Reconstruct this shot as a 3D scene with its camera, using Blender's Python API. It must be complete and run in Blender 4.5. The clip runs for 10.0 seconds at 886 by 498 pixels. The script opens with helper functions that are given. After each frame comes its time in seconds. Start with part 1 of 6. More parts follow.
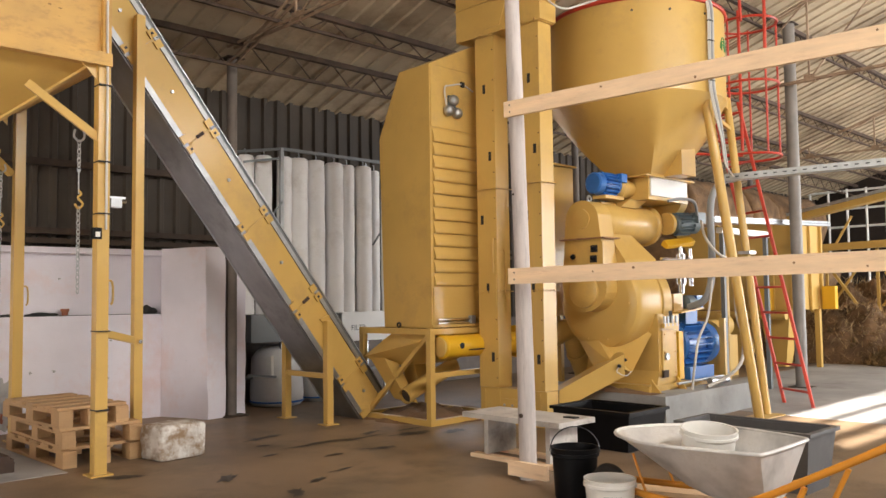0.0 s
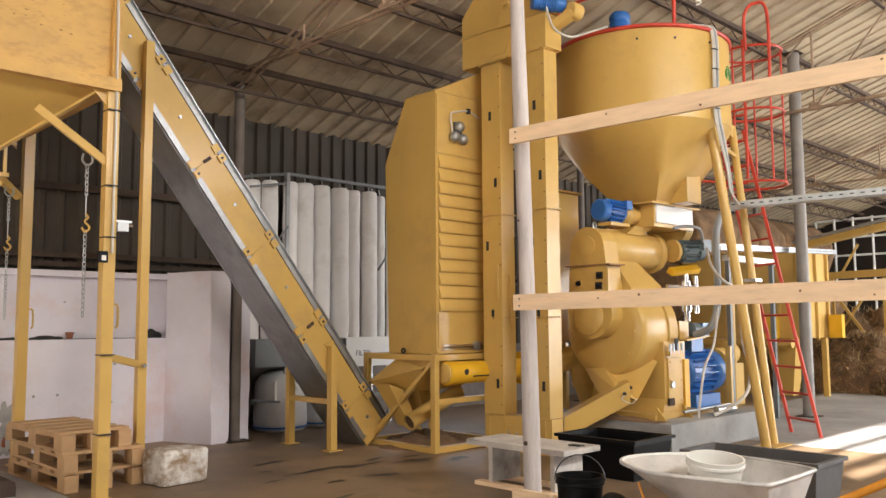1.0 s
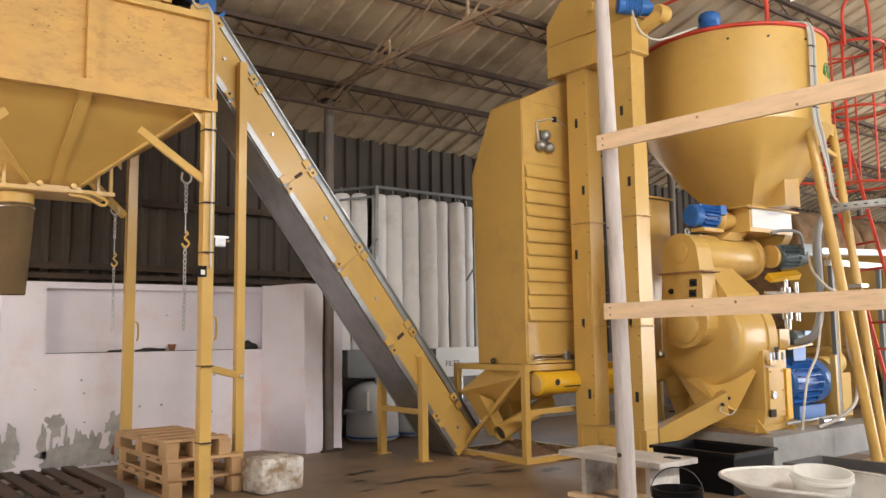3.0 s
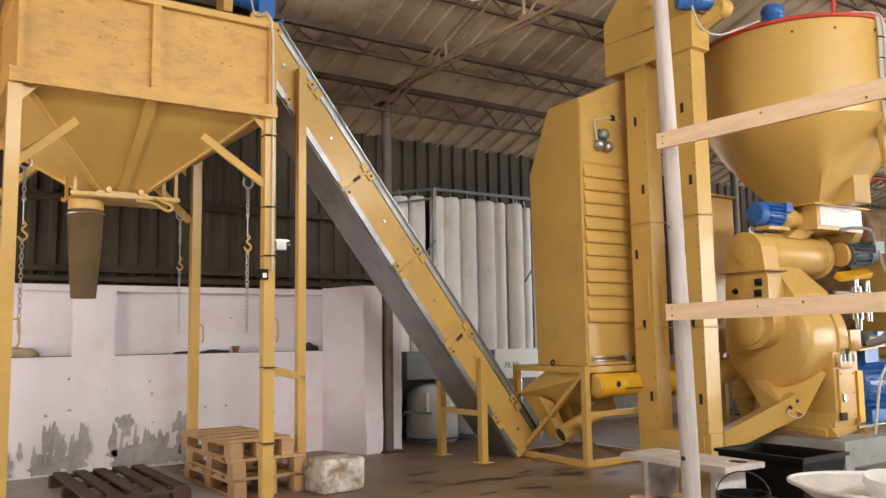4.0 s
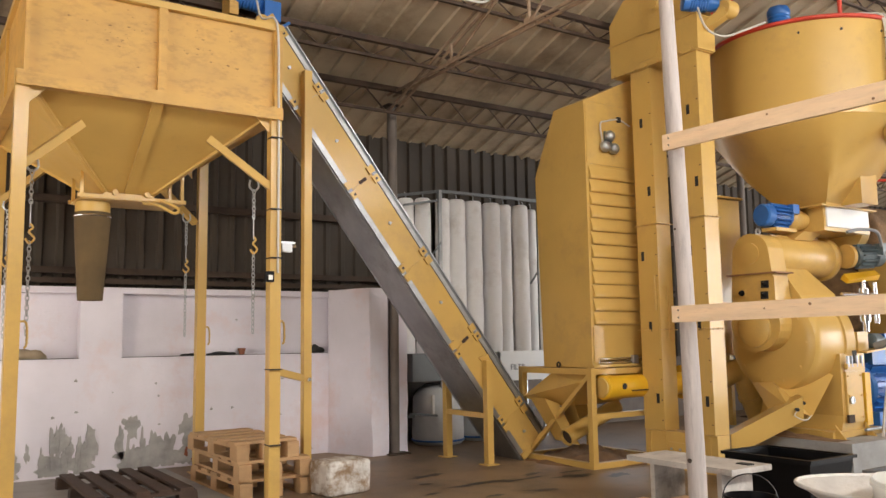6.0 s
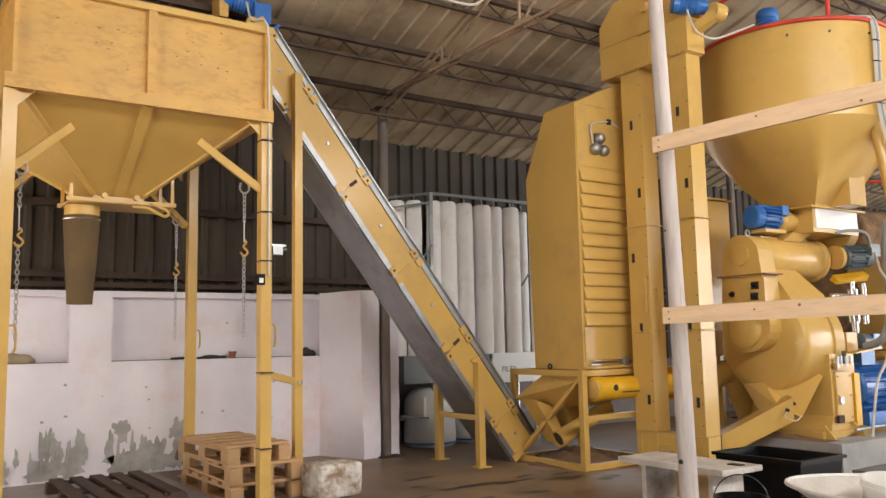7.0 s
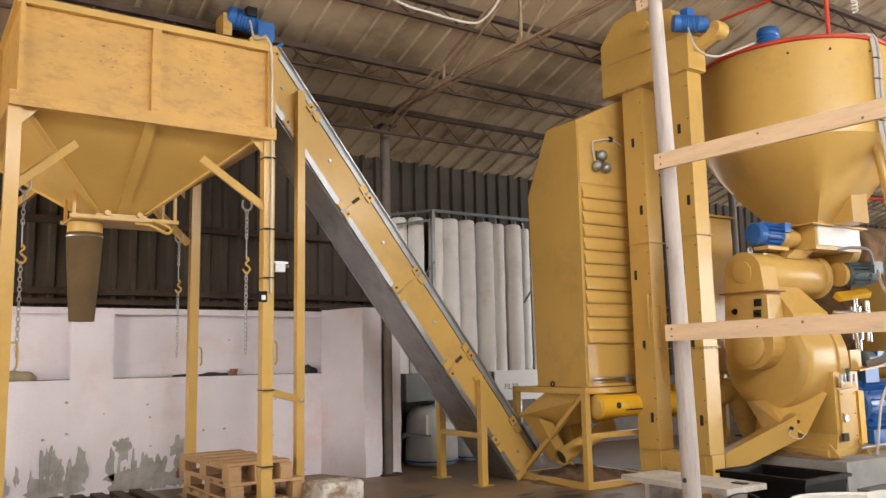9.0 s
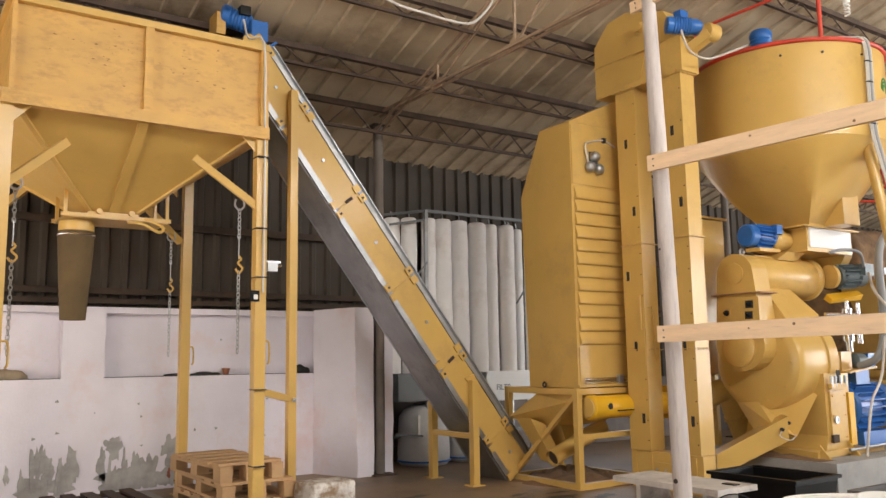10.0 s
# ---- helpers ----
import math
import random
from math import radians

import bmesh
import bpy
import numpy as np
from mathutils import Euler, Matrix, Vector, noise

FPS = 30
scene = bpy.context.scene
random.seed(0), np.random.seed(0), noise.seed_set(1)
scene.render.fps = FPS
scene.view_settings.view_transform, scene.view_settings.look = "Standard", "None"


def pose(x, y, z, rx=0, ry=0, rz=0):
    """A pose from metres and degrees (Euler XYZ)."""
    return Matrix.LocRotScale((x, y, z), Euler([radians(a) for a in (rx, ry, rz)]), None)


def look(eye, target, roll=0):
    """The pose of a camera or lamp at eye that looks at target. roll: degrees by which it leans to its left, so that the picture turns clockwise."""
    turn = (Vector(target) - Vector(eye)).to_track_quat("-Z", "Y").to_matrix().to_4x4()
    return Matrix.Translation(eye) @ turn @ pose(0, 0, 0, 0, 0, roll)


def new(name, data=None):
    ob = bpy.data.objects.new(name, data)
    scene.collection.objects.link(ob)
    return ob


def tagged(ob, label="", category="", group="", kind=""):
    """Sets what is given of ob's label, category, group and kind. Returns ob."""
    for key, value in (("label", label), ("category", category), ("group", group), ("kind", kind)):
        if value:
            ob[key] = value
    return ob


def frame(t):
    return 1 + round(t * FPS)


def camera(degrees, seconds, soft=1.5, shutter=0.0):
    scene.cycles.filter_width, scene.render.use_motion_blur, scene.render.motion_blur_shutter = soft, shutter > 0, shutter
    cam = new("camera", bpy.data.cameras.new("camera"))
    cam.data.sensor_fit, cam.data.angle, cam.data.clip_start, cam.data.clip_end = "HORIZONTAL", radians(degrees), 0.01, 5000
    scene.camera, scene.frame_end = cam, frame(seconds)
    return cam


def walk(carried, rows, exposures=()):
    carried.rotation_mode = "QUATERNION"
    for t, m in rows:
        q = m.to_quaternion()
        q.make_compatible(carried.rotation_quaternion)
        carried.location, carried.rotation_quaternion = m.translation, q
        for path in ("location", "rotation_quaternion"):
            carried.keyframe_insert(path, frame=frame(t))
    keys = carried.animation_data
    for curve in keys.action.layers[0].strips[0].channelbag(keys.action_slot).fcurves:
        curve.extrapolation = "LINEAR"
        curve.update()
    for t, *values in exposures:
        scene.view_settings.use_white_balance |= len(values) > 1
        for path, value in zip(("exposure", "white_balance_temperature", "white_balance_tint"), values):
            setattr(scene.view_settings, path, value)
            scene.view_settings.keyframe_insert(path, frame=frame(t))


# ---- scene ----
cam = camera(56.5, 10.0)
PATH = [
    (0.0, pose(0.000, -0.010, 1.202, 93.44, 0.76, -44.21)),
    (0.5, pose(0.000, -0.010, 1.202, 94.34, 0.67, -43.67)),
    (1.0, pose(0.000, -0.010, 1.202, 95.23, 0.37, -43.88)),
    (1.5, pose(0.000, -0.010, 1.202, 95.40, 0.33, -43.30)),
    (2.0, pose(0.000, -0.010, 1.202, 95.59, 0.41, -41.92)),
    (2.5, pose(0.000, -0.010, 1.202, 95.76, 0.62, -40.18)),
    (3.0, pose(0.000, -0.010, 1.202, 95.99, 0.76, -37.71)),
    (4.5, pose(0.000, -0.010, 1.202, 96.11, 0.86, -32.99)),
    (5.0, pose(0.000, -0.010, 1.202, 96.07, 0.76, -33.09)),
    (5.5, pose(0.000, -0.010, 1.202, 96.17, 0.77, -33.04)),
    (7.0, pose(0.000, -0.010, 1.202, 96.45, 1.12, -33.85)),
    (7.5, pose(0.000, -0.010, 1.202, 96.30, 1.10, -33.28)),
    (8.0, pose(0.000, -0.010, 1.202, 96.54, 0.76, -33.82)),
    (8.5, pose(0.000, -0.010, 1.202, 96.89, 0.85, -33.67)),
    (9.0, pose(0.000, -0.010, 1.202, 97.64, 1.10, -33.70)),
    (9.5, pose(0.000, -0.010, 1.202, 97.64, 1.09, -33.83)),
    (10.0, pose(0.000, -0.010, 1.202, 97.65, 0.89, -34.23)),
]
walk(cam, PATH)

# ---- world, sun and daylight ----
world = bpy.data.worlds.new("sky")
scene.world = world
world.use_nodes = True
wn = world.node_tree
sky = wn.nodes.new("ShaderNodeTexSky")
sky.sky_type, sky.sun_disc = "NISHITA", False
SUN_DIR = Vector((0.75, 0.66, -0.50)).normalized()
sky.sun_elevation = math.asin(-SUN_DIR.z)
sky.sun_rotation = math.atan2(-SUN_DIR.x, -SUN_DIR.y)
wn.links.new(sky.outputs[0], wn.nodes["Background"].inputs[0])
wn.nodes["Background"].inputs[1].default_value = 0.035

sun = new("sun", bpy.data.lights.new("sun", "SUN"))
sun.data.energy, sun.data.angle, sun.data.color = 10.0, radians(0.5), (1.0, 0.93, 0.84)
sun.matrix_world = look((0, 0, 20), Vector((0, 0, 20)) + SUN_DIR)


def daylight(eye, target, w, h, power, color):
    la = bpy.data.lights.new("daylight", "AREA")
    la.shape, la.size, la.size_y, la.energy, la.color = "RECTANGLE", w, h, power, color
    ob = new("daylight", la)
    ob.matrix_world = look(eye, target)
    return ob


daylight((18.0, -3.0, 2.1), (13.0, 5, -1.0), 8.0, 4.0, 390, (0.97, 0.98, 1.0))
# fill lamp in the high strip added to the unseen south wall
daylight((4.8, -3.0, 4.67), (5.5, 5, 2.6), 9.0, 0.9, 215, (1.0, 0.96, 0.90))
# fill lamp in the opening added to the unseen west gable
daylight((-7.8, 1.6, 1.6), (4, 4, 1.4), 7.2, 3.0, 88, (1.0, 0.96, 0.90))
daylight((8.45, 8.6, 1.7), (6.5, 5.6, 1.4), 2.0, 1.5, 3, (1.0, 0.98, 0.96))
scene.view_settings.exposure = 1.77

# ---- materials ----
def mat(name, base, rough=0.6, metal=0.0, var=0.12, scale=2.0, fine=40.0, bump=0.06, dirt=None, dirt_amount=0.3, dirt_scale=1.5, spec=0.5, per_object=0.0, coords="Object", stretch=(1, 1, 1), wave=0.0):
    m = bpy.data.materials.new(name)
    m.use_nodes = True
    nt = m.node_tree
    b = nt.nodes["Principled BSDF"]
    tc = nt.nodes.new("ShaderNodeTexCoord")
    mp = nt.nodes.new("ShaderNodeMapping")
    mp.inputs["Scale"].default_value = stretch
    nt.links.new(tc.outputs[coords], mp.inputs[0])

    def noise_tex(sc, detail=4, rough_=0.6):
        n = nt.nodes.new("ShaderNodeTexNoise")
        n.inputs["Scale"].default_value, n.inputs["Detail"].default_value = sc, detail
        n.inputs["Roughness"].default_value = rough_
        nt.links.new(mp.outputs[0], n.inputs["Vector"])
        return n

    def ramp(src, lo, hi):
        r = nt.nodes.new("ShaderNodeMapRange")
        r.inputs["From Min"].default_value, r.inputs["From Max"].default_value = lo, hi
        nt.links.new(src, r.inputs["Value"])
        return r.outputs[0]

    def mix(fac, a, c):
        x = nt.nodes.new("ShaderNodeMix")
        x.data_type = "RGBA"
        for sock, v in ((x.inputs["Factor"], fac), (x.inputs["A"], a), (x.inputs["B"], c)):
            if hasattr(v, "is_linked"):
                nt.links.new(v, sock)
            else:
                sock.default_value = v if isinstance(v, float) else (*v, 1)
        return x.outputs["Result"]

    big, small = noise_tex(scale), noise_tex(fine, 6, 0.7)
    dark = tuple(c * (1 - 1.6 * var) for c in base)
    light = tuple(min(1, c * (1 + var)) for c in base)
    col = mix(ramp(big.outputs["Fac"], 0.3, 0.7), dark, light)
    col = mix(ramp(small.outputs["Fac"], 0.62, 0.9), col, tuple(c * 0.7 for c in base))
    if per_object:
        oi = nt.nodes.new("ShaderNodeObjectInfo")
        col = mix(ramp(oi.outputs["Random"], 0.0, 1.0 / per_object), col, tuple(c * 0.55 for c in base))
    if dirt:
        d = noise_tex(dirt_scale, 8, 0.72)
        f = ramp(d.outputs["Fac"], 0.56 - 0.12 * dirt_amount, 0.72 - 0.1 * dirt_amount)
        mul = nt.nodes.new("ShaderNodeMath")
        mul.operation = "MULTIPLY"
        mul.use_clamp = True
        nt.links.new(f, mul.inputs[0])
        mul.inputs[1].default_value = 0.4 + 0.6 * dirt_amount
        col = mix(mul.outputs[0], col, dirt)
    nt.links.new(col, b.inputs["Base Color"])
    rr = nt.nodes.new("ShaderNodeMapRange")
    rr.inputs["To Min"].default_value, rr.inputs["To Max"].default_value = max(0.03, rough - 0.1), min(1, rough + 0.12)
    nt.links.new(big.outputs["Fac"], rr.inputs["Value"])
    nt.links.new(rr.outputs[0], b.inputs["Roughness"])
    b.inputs["Metallic"].default_value = metal
    b.inputs["Specular IOR Level"].default_value = spec
    if bump:
        bp = nt.nodes.new("ShaderNodeBump")
        bp.inputs["Strength"].default_value, bp.inputs["Distance"].default_value = bump, 0.02
        nt.links.new(small.outputs["Fac"], bp.inputs["Height"])
        nt.links.new(bp.outputs[0], b.inputs["Normal"])
        if wave:
            dents = noise_tex(3.2, 1, 0.4)
            wv = nt.nodes.new("ShaderNodeBump")
            wv.inputs["Strength"].default_value, wv.inputs["Distance"].default_value = wave, 0.05
            nt.links.new(dents.outputs["Fac"], wv.inputs["Height"])
            nt.links.new(wv.outputs[0], bp.inputs["Normal"])
    return m


YELLOW = mat("tan_machine_paint", (0.595, 0.378, 0.106), 0.35, spec=0.35, var=0.05, scale=1.3, fine=90, bump=0.02, dirt=(0.40, 0.26, 0.10), dirt_amount=0.22, wave=0.22)
YELLOW_WORN = mat("worn_tan_paint", (0.60, 0.348, 0.088), 0.5, var=0.10, scale=2.2, fine=60, bump=0.06, dirt=(0.40, 0.225, 0.06), dirt_amount=0.55, dirt_scale=7.0, stretch=(0.8, 1, 1.7))
_b = YELLOW.node_tree.nodes["Principled BSDF"]
_b.inputs["Coat Weight"].default_value, _b.inputs["Coat Roughness"].default_value = 0.18, 0.14
SCUFF = mat("dark_paint_scuff", (0.27, 0.145, 0.045), 0.85, var=0.3, scale=20)
# near-black colour standing for the shade at the hall's far end
DARK_WALL = mat("dark_hall_depth", (0.030, 0.020, 0.014), 0.85, var=0.3, scale=1.5, fine=20, bump=0.2)
CHROME_YELLOW = mat("bright_yellow_paint", (0.75, 0.42, 0.02), 0.35, var=0.06, bump=0.02)
GALV = mat("galvanised_steel", (0.50, 0.52, 0.54), 0.36, 0.9, var=0.14, scale=9, fine=70, bump=0.03)
GALV_DULL = mat("dull_galvanised_sheet", (0.40, 0.405, 0.41), 0.42, 0.92, var=0.18, scale=1.6, fine=50, bump=0.04, dirt=(0.16, 0.15, 0.14), dirt_amount=0.3)
DARK_STEEL = mat("dark_steel", (0.05, 0.05, 0.055), 0.5, 0.5, var=0.2, scale=4)
STEEL_GREY = mat("grey_painted_steel", (0.16, 0.17, 0.175), 0.5, 0.1, var=0.1)
STAINLESS = mat("bright_steel", (0.75, 0.75, 0.76), 0.22, 1.0, var=0.05, scale=6)
RUST = mat("rusty_brown_steel", (0.065, 0.042, 0.029), 0.8, 0.1, var=0.3, scale=3, fine=30, bump=0.2, dirt=(0.04, 0.022, 0.014), dirt_amount=0.4, dirt_scale=4)
PURLIN = mat("brown_rusted_purlin", (0.085, 0.053, 0.037), 0.8, 0.0, var=0.3, scale=4, fine=30, bump=0.2, dirt=(0.045, 0.025, 0.017), dirt_amount=0.6, dirt_scale=3)
TRUSS = mat("pale_rusty_truss_paint", (0.37, 0.26, 0.175), 0.8, 0.0, var=0.25, scale=3, fine=30, bump=0.15, dirt=(0.10, 0.055, 0.035), dirt_amount=0.4, dirt_scale=4)
GREY_POST = mat("grey_column_paint", (0.17, 0.14, 0.12), 0.7, 0.0, var=0.2, scale=3, bump=0.1, dirt=(0.15, 0.1, 0.07), dirt_amount=0.3)
PALE_POST = mat("pale_column_paint", (0.27, 0.245, 0.225), 0.55, 0.1, var=0.2, scale=3, bump=0.1, dirt=(0.15, 0.11, 0.08), dirt_amount=0.35)
RED = mat("red_paint", (0.55, 0.05, 0.025), 0.42, var=0.12, scale=5, bump=0.03)
BLUE = mat("blue_motor_paint", (0.03, 0.145, 0.46), 0.32, var=0.1, scale=6, bump=0.02)
GREY_MOTOR = mat("grey_green_motor_paint", (0.10, 0.13, 0.14), 0.4, var=0.1, scale=6)
WHITE_WALL = mat("whitewashed_plaster", (0.79, 0.745, 0.81), 0.85, var=0.06, scale=1.1, fine=25, bump=0.25, dirt=(0.72, 0.52, 0.50), dirt_amount=0.4, dirt_scale=0.9, coords="Object")
BARE_RENDER = mat("bare_grey_render", (0.40, 0.385, 0.375), 0.9, var=0.2, scale=6, fine=30, bump=0.3, dirt=(0.16, 0.13, 0.11), dirt_amount=0.3)
BRICK_RED = mat("exposed_brick", (0.27, 0.09, 0.05), 0.9, var=0.2, scale=9)
SHEET = mat("weathered_cladding_sheet", (0.062, 0.048, 0.036), 0.7, 0.1, var=0.25, scale=0.8, fine=18, bump=0.12, dirt=(0.055, 0.038, 0.026), dirt_amount=0.5, dirt_scale=1.1)
ROOF = mat("roof_sheet", (0.50, 0.40, 0.275), 0.75, 0.0, var=0.14, scale=0.7, fine=18, bump=0.12, dirt=(0.15, 0.10, 0.062), dirt_amount=0.5, dirt_scale=0.6)
FLOOR = mat("dusty_concrete_floor", (0.235, 0.160, 0.100), 0.46, var=0.26, scale=0.9, fine=30, bump=0.15, dirt=(0.085, 0.058, 0.038), dirt_amount=0.5, dirt_scale=1.3)
FLOOR_GREY = mat("grey_concrete", (0.36, 0.35, 0.34), 0.8, var=0.15, scale=1.2, fine=30, bump=0.15, dirt=(0.2, 0.18, 0.16), dirt_amount=0.3)
CONCRETE = mat("cast_concrete", (0.36, 0.36, 0.355), 0.85, var=0.12, scale=2.0, fine=35, bump=0.2, dirt=(0.2, 0.19, 0.18), dirt_amount=0.3)
OIL = mat("oil_stain", (0.045, 0.035, 0.028), 0.45, var=0.3, scale=5)
FRESH_WOOD = mat("fresh_sawn_pine", (0.90, 0.66, 0.43), 0.65, var=0.08, scale=3, fine=60, bump=0.08, dirt=(0.55, 0.31, 0.17), dirt_amount=0.15, dirt_scale=5, stretch=(8, 0.8, 8))
KNOT = mat("pine_knot", (0.30, 0.15, 0.07), 0.7, var=0.2, scale=20)
PALE_POLE = mat("pale_debarked_wood", (0.53, 0.475, 0.455), 0.75, var=0.12, scale=3, fine=60, bump=0.1, dirt=(0.3, 0.26, 0.25), dirt_amount=0.3, dirt_scale=5, stretch=(6, 6, 0.7))
PALLET_WOOD = mat("pallet_wood", (0.56, 0.35, 0.175), 0.75, var=0.15, scale=4, fine=50, bump=0.12, dirt=(0.28, 0.16, 0.08), dirt_amount=0.3, dirt_scale=4, per_object=0.35)
DARK_WOOD = mat("dark_weathered_wood", (0.075, 0.044, 0.030), 0.8, var=0.25, scale=4, fine=50, bump=0.2, per_object=0.4)
WHITE_WOOD = mat("grey_white_painted_board", (0.56, 0.52, 0.48), 0.75, var=0.14, scale=4, fine=50, bump=0.12, dirt=(0.22, 0.18, 0.155), dirt_amount=0.5, dirt_scale=3)
BLOCK = mat("rough_white_concrete_block", (0.72, 0.69, 0.65), 0.9, var=0.1, scale=5, fine=30, bump=0.5, dirt=(0.30, 0.20, 0.12), dirt_amount=1.0, dirt_scale=7)
BLACK_PLASTIC = mat("black_plastic", (0.006, 0.006, 0.007), 0.42, var=0.2, scale=4, spec=0.15)
GREY_PLASTIC = mat("dusty_grey_plastic", (0.12, 0.115, 0.115), 0.6, var=0.2, scale=3, dirt=(0.05, 0.045, 0.04), dirt_amount=0.3)
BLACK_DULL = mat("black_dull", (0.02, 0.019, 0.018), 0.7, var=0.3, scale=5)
WHITE_PLASTIC = mat("white_plastic", (0.78, 0.76, 0.72), 0.4, var=0.04, dirt=(0.5, 0.44, 0.36), dirt_amount=0.2)
WHITE_PAINT = mat("white_enamel", (0.82, 0.82, 0.80), 0.4, var=0.03)
FABRIC = mat("white_filter_fabric", (0.87, 0.85, 0.84), 0.9, var=0.06, scale=1.2, fine=120, bump=0.12, dirt=(0.5, 0.45, 0.40), dirt_amount=0.3, dirt_scale=1.2)
BAG = mat("woven_bag", (0.60, 0.60, 0.60), 0.7, var=0.1, scale=3, fine=150, bump=0.2, dirt=(0.4, 0.38, 0.35), dirt_amount=0.3)
CANVAS = mat("brown_canvas", (0.115, 0.075, 0.032), 0.9, var=0.15, scale=4, fine=150, bump=0.2)
ZINC_TUB = mat("worn_zinc_tray", (0.70, 0.685, 0.67), 0.42, 0.15, var=0.28, scale=3, fine=50, bump=0.06, dirt=(0.35, 0.32, 0.28), dirt_amount=0.3, dirt_scale=3)
ORANGE = mat("orange_yellow_paint", (0.80, 0.33, 0.03), 0.45, var=0.1, scale=5)
CABLE_WHITE = mat("white_cable", (0.56, 0.53, 0.49), 0.45, var=0.05)
CABLE_GREY = mat("grey_conduit", (0.27, 0.28, 0.29), 0.45, var=0.06)
GREEN = mat("green_mark", (0.05, 0.22, 0.06), 0.6, var=0.05)
STRAW_PALE = mat("pale_straw_stalks", (0.42, 0.29, 0.15), 0.9, var=0.3, scale=9, fine=40, bump=0.2)
STRAW = mat("straw", (0.21, 0.122, 0.06), 0.95, var=0.35, scale=3, fine=25, bump=0.8, dirt=(0.11, 0.065, 0.04), dirt_amount=0.6, dirt_scale=4)
SAWDUST = mat("sawdust", (0.22, 0.13, 0.07), 0.95, var=0.2, scale=5, fine=60, bump=0.5)
TERRACOTTA = mat("terracotta", (0.30, 0.11, 0.06), 0.8, var=0.1)
GROUND = mat("pale_gravel_ground", (0.42, 0.39, 0.34), 0.9, var=0.15, scale=0.5, bump=0.3)


# ---- building helpers ----
ORIGIN = {}


def thing(name, at, label, category, group="", kind=""):
    """An empty at the base of a thing, in metres of the hall."""
    ob = new(name)
    ob.empty_display_size = 0.1
    ob.location = at
    ORIGIN[ob] = Vector(at)
    return tagged(ob, label, category, group, kind)


def part(name, bm, material, parent=None, label="", smooth=0, bev=0.0, segs=1):
    """Links a bmesh, made in hall metres, as one mesh under a thing or a part."""
    if bev:
        es = [e for e in bm.edges if len(e.link_faces) == 2 and e.calc_face_angle(0) > 0.5]
        bmesh.ops.bevel(bm, geom=es, offset=bev, segments=segs, affect="EDGES", profile=0.5)
    bmesh.ops.recalc_face_normals(bm, faces=bm.faces)
    origin = ORIGIN[parent] if parent else Vector((0, 0, 0))
    bmesh.ops.translate(bm, verts=bm.verts, vec=-origin)
    me = bpy.data.meshes.new(name)
    bm.to_mesh(me)
    bm.free()
    me.materials.append(material)
    if smooth:
        me.shade_smooth()
        me.set_sharp_from_angle(angle=radians(smooth))
    ob = new(name, me)
    if parent:
        ob.parent = parent
        ORIGIN[ob] = origin
    if label:
        tagged(ob, label)
    return ob


def nb():
    return bmesh.new()


def bx(bm, x0, x1, y0, y1, z0, z1, m=None):
    vs = [bm.verts.new((x, y, z)) for x in (x0, x1) for y in (y0, y1) for z in (z0, z1)]
    for f in ((0, 1, 3, 2), (4, 6, 7, 5), (0, 4, 5, 1), (2, 3, 7, 6), (0, 2, 6, 4), (1, 5, 7, 3)):
        bm.faces.new([vs[i] for i in f])
    if m:
        bmesh.ops.transform(bm, matrix=m, verts=vs)
    return bm


def box(x0, x1, y0, y1, z0, z1, m=None):
    return bx(nb(), x0, x1, y0, y1, z0, z1, m)


def side_axes(d):
    d = Vector(d).normalized()
    a = Vector((0, 0, 1)).cross(d)
    if a.length < 0.05:
        a = Vector((1, 0, 0))
    a.normalize()
    return a, d.cross(a).normalized()


def beam(bm, p, q, w, h):
    """A square bar from p to q, w wide level, h the other way."""
    p, q = Vector(p), Vector(q)
    a, b = side_axes(q - p)
    vs = [bm.verts.new(e + a * (w / 2 * i) + b * (h / 2 * j)) for e in (p, q) for i, j in ((-1, -1), (1, -1), (1, 1), (-1, 1))]
    bm.faces.new(vs[3::-1])
    bm.faces.new(vs[4:])
    for i in range(4):
        j = (i + 1) % 4
        bm.faces.new((vs[i], vs[j], vs[4 + j], vs[4 + i]))
    return bm


def cyl(bm, p, q, r, r2=None, n=20, caps=True):
    p, q = Vector(p), Vector(q)
    r2 = r if r2 is None else r2
    a, b = side_axes(q - p)
    rings = []
    for e, rad in ((p, r), (q, r2)):
        rings.append([bm.verts.new(e + (a * math.cos(2 * math.pi * i / n) + b * math.sin(2 * math.pi * i / n)) * rad) for i in range(n)])
    for i in range(n):
        j = (i + 1) % n
        bm.faces.new((rings[0][i], rings[0][j], rings[1][j], rings[1][i]))
    if caps:
        bm.faces.new(rings[0][::-1])
        bm.faces.new(rings[1])
    return bm


def lathe(bm, c, axis, profile, n=32, caps=True):
    """A round body about axis through c; profile: (distance along the axis, radius)."""
    c, d = Vector(c), Vector(axis).normalized()
    a, b = side_axes(d)
    rings = [[bm.verts.new(c + d * s + (a * math.cos(2 * math.pi * i / n) + b * math.sin(2 * math.pi * i / n)) * r) for i in range(n)] for s, r in profile]
    for k in range(len(rings) - 1):
        for i in range(n):
            j = (i + 1) % n
            bm.faces.new((rings[k][i], rings[k][j], rings[k + 1][j], rings[k + 1][i]))
    if caps:
        bm.faces.new(rings[0][::-1])
        bm.faces.new(rings[-1])
    return bm


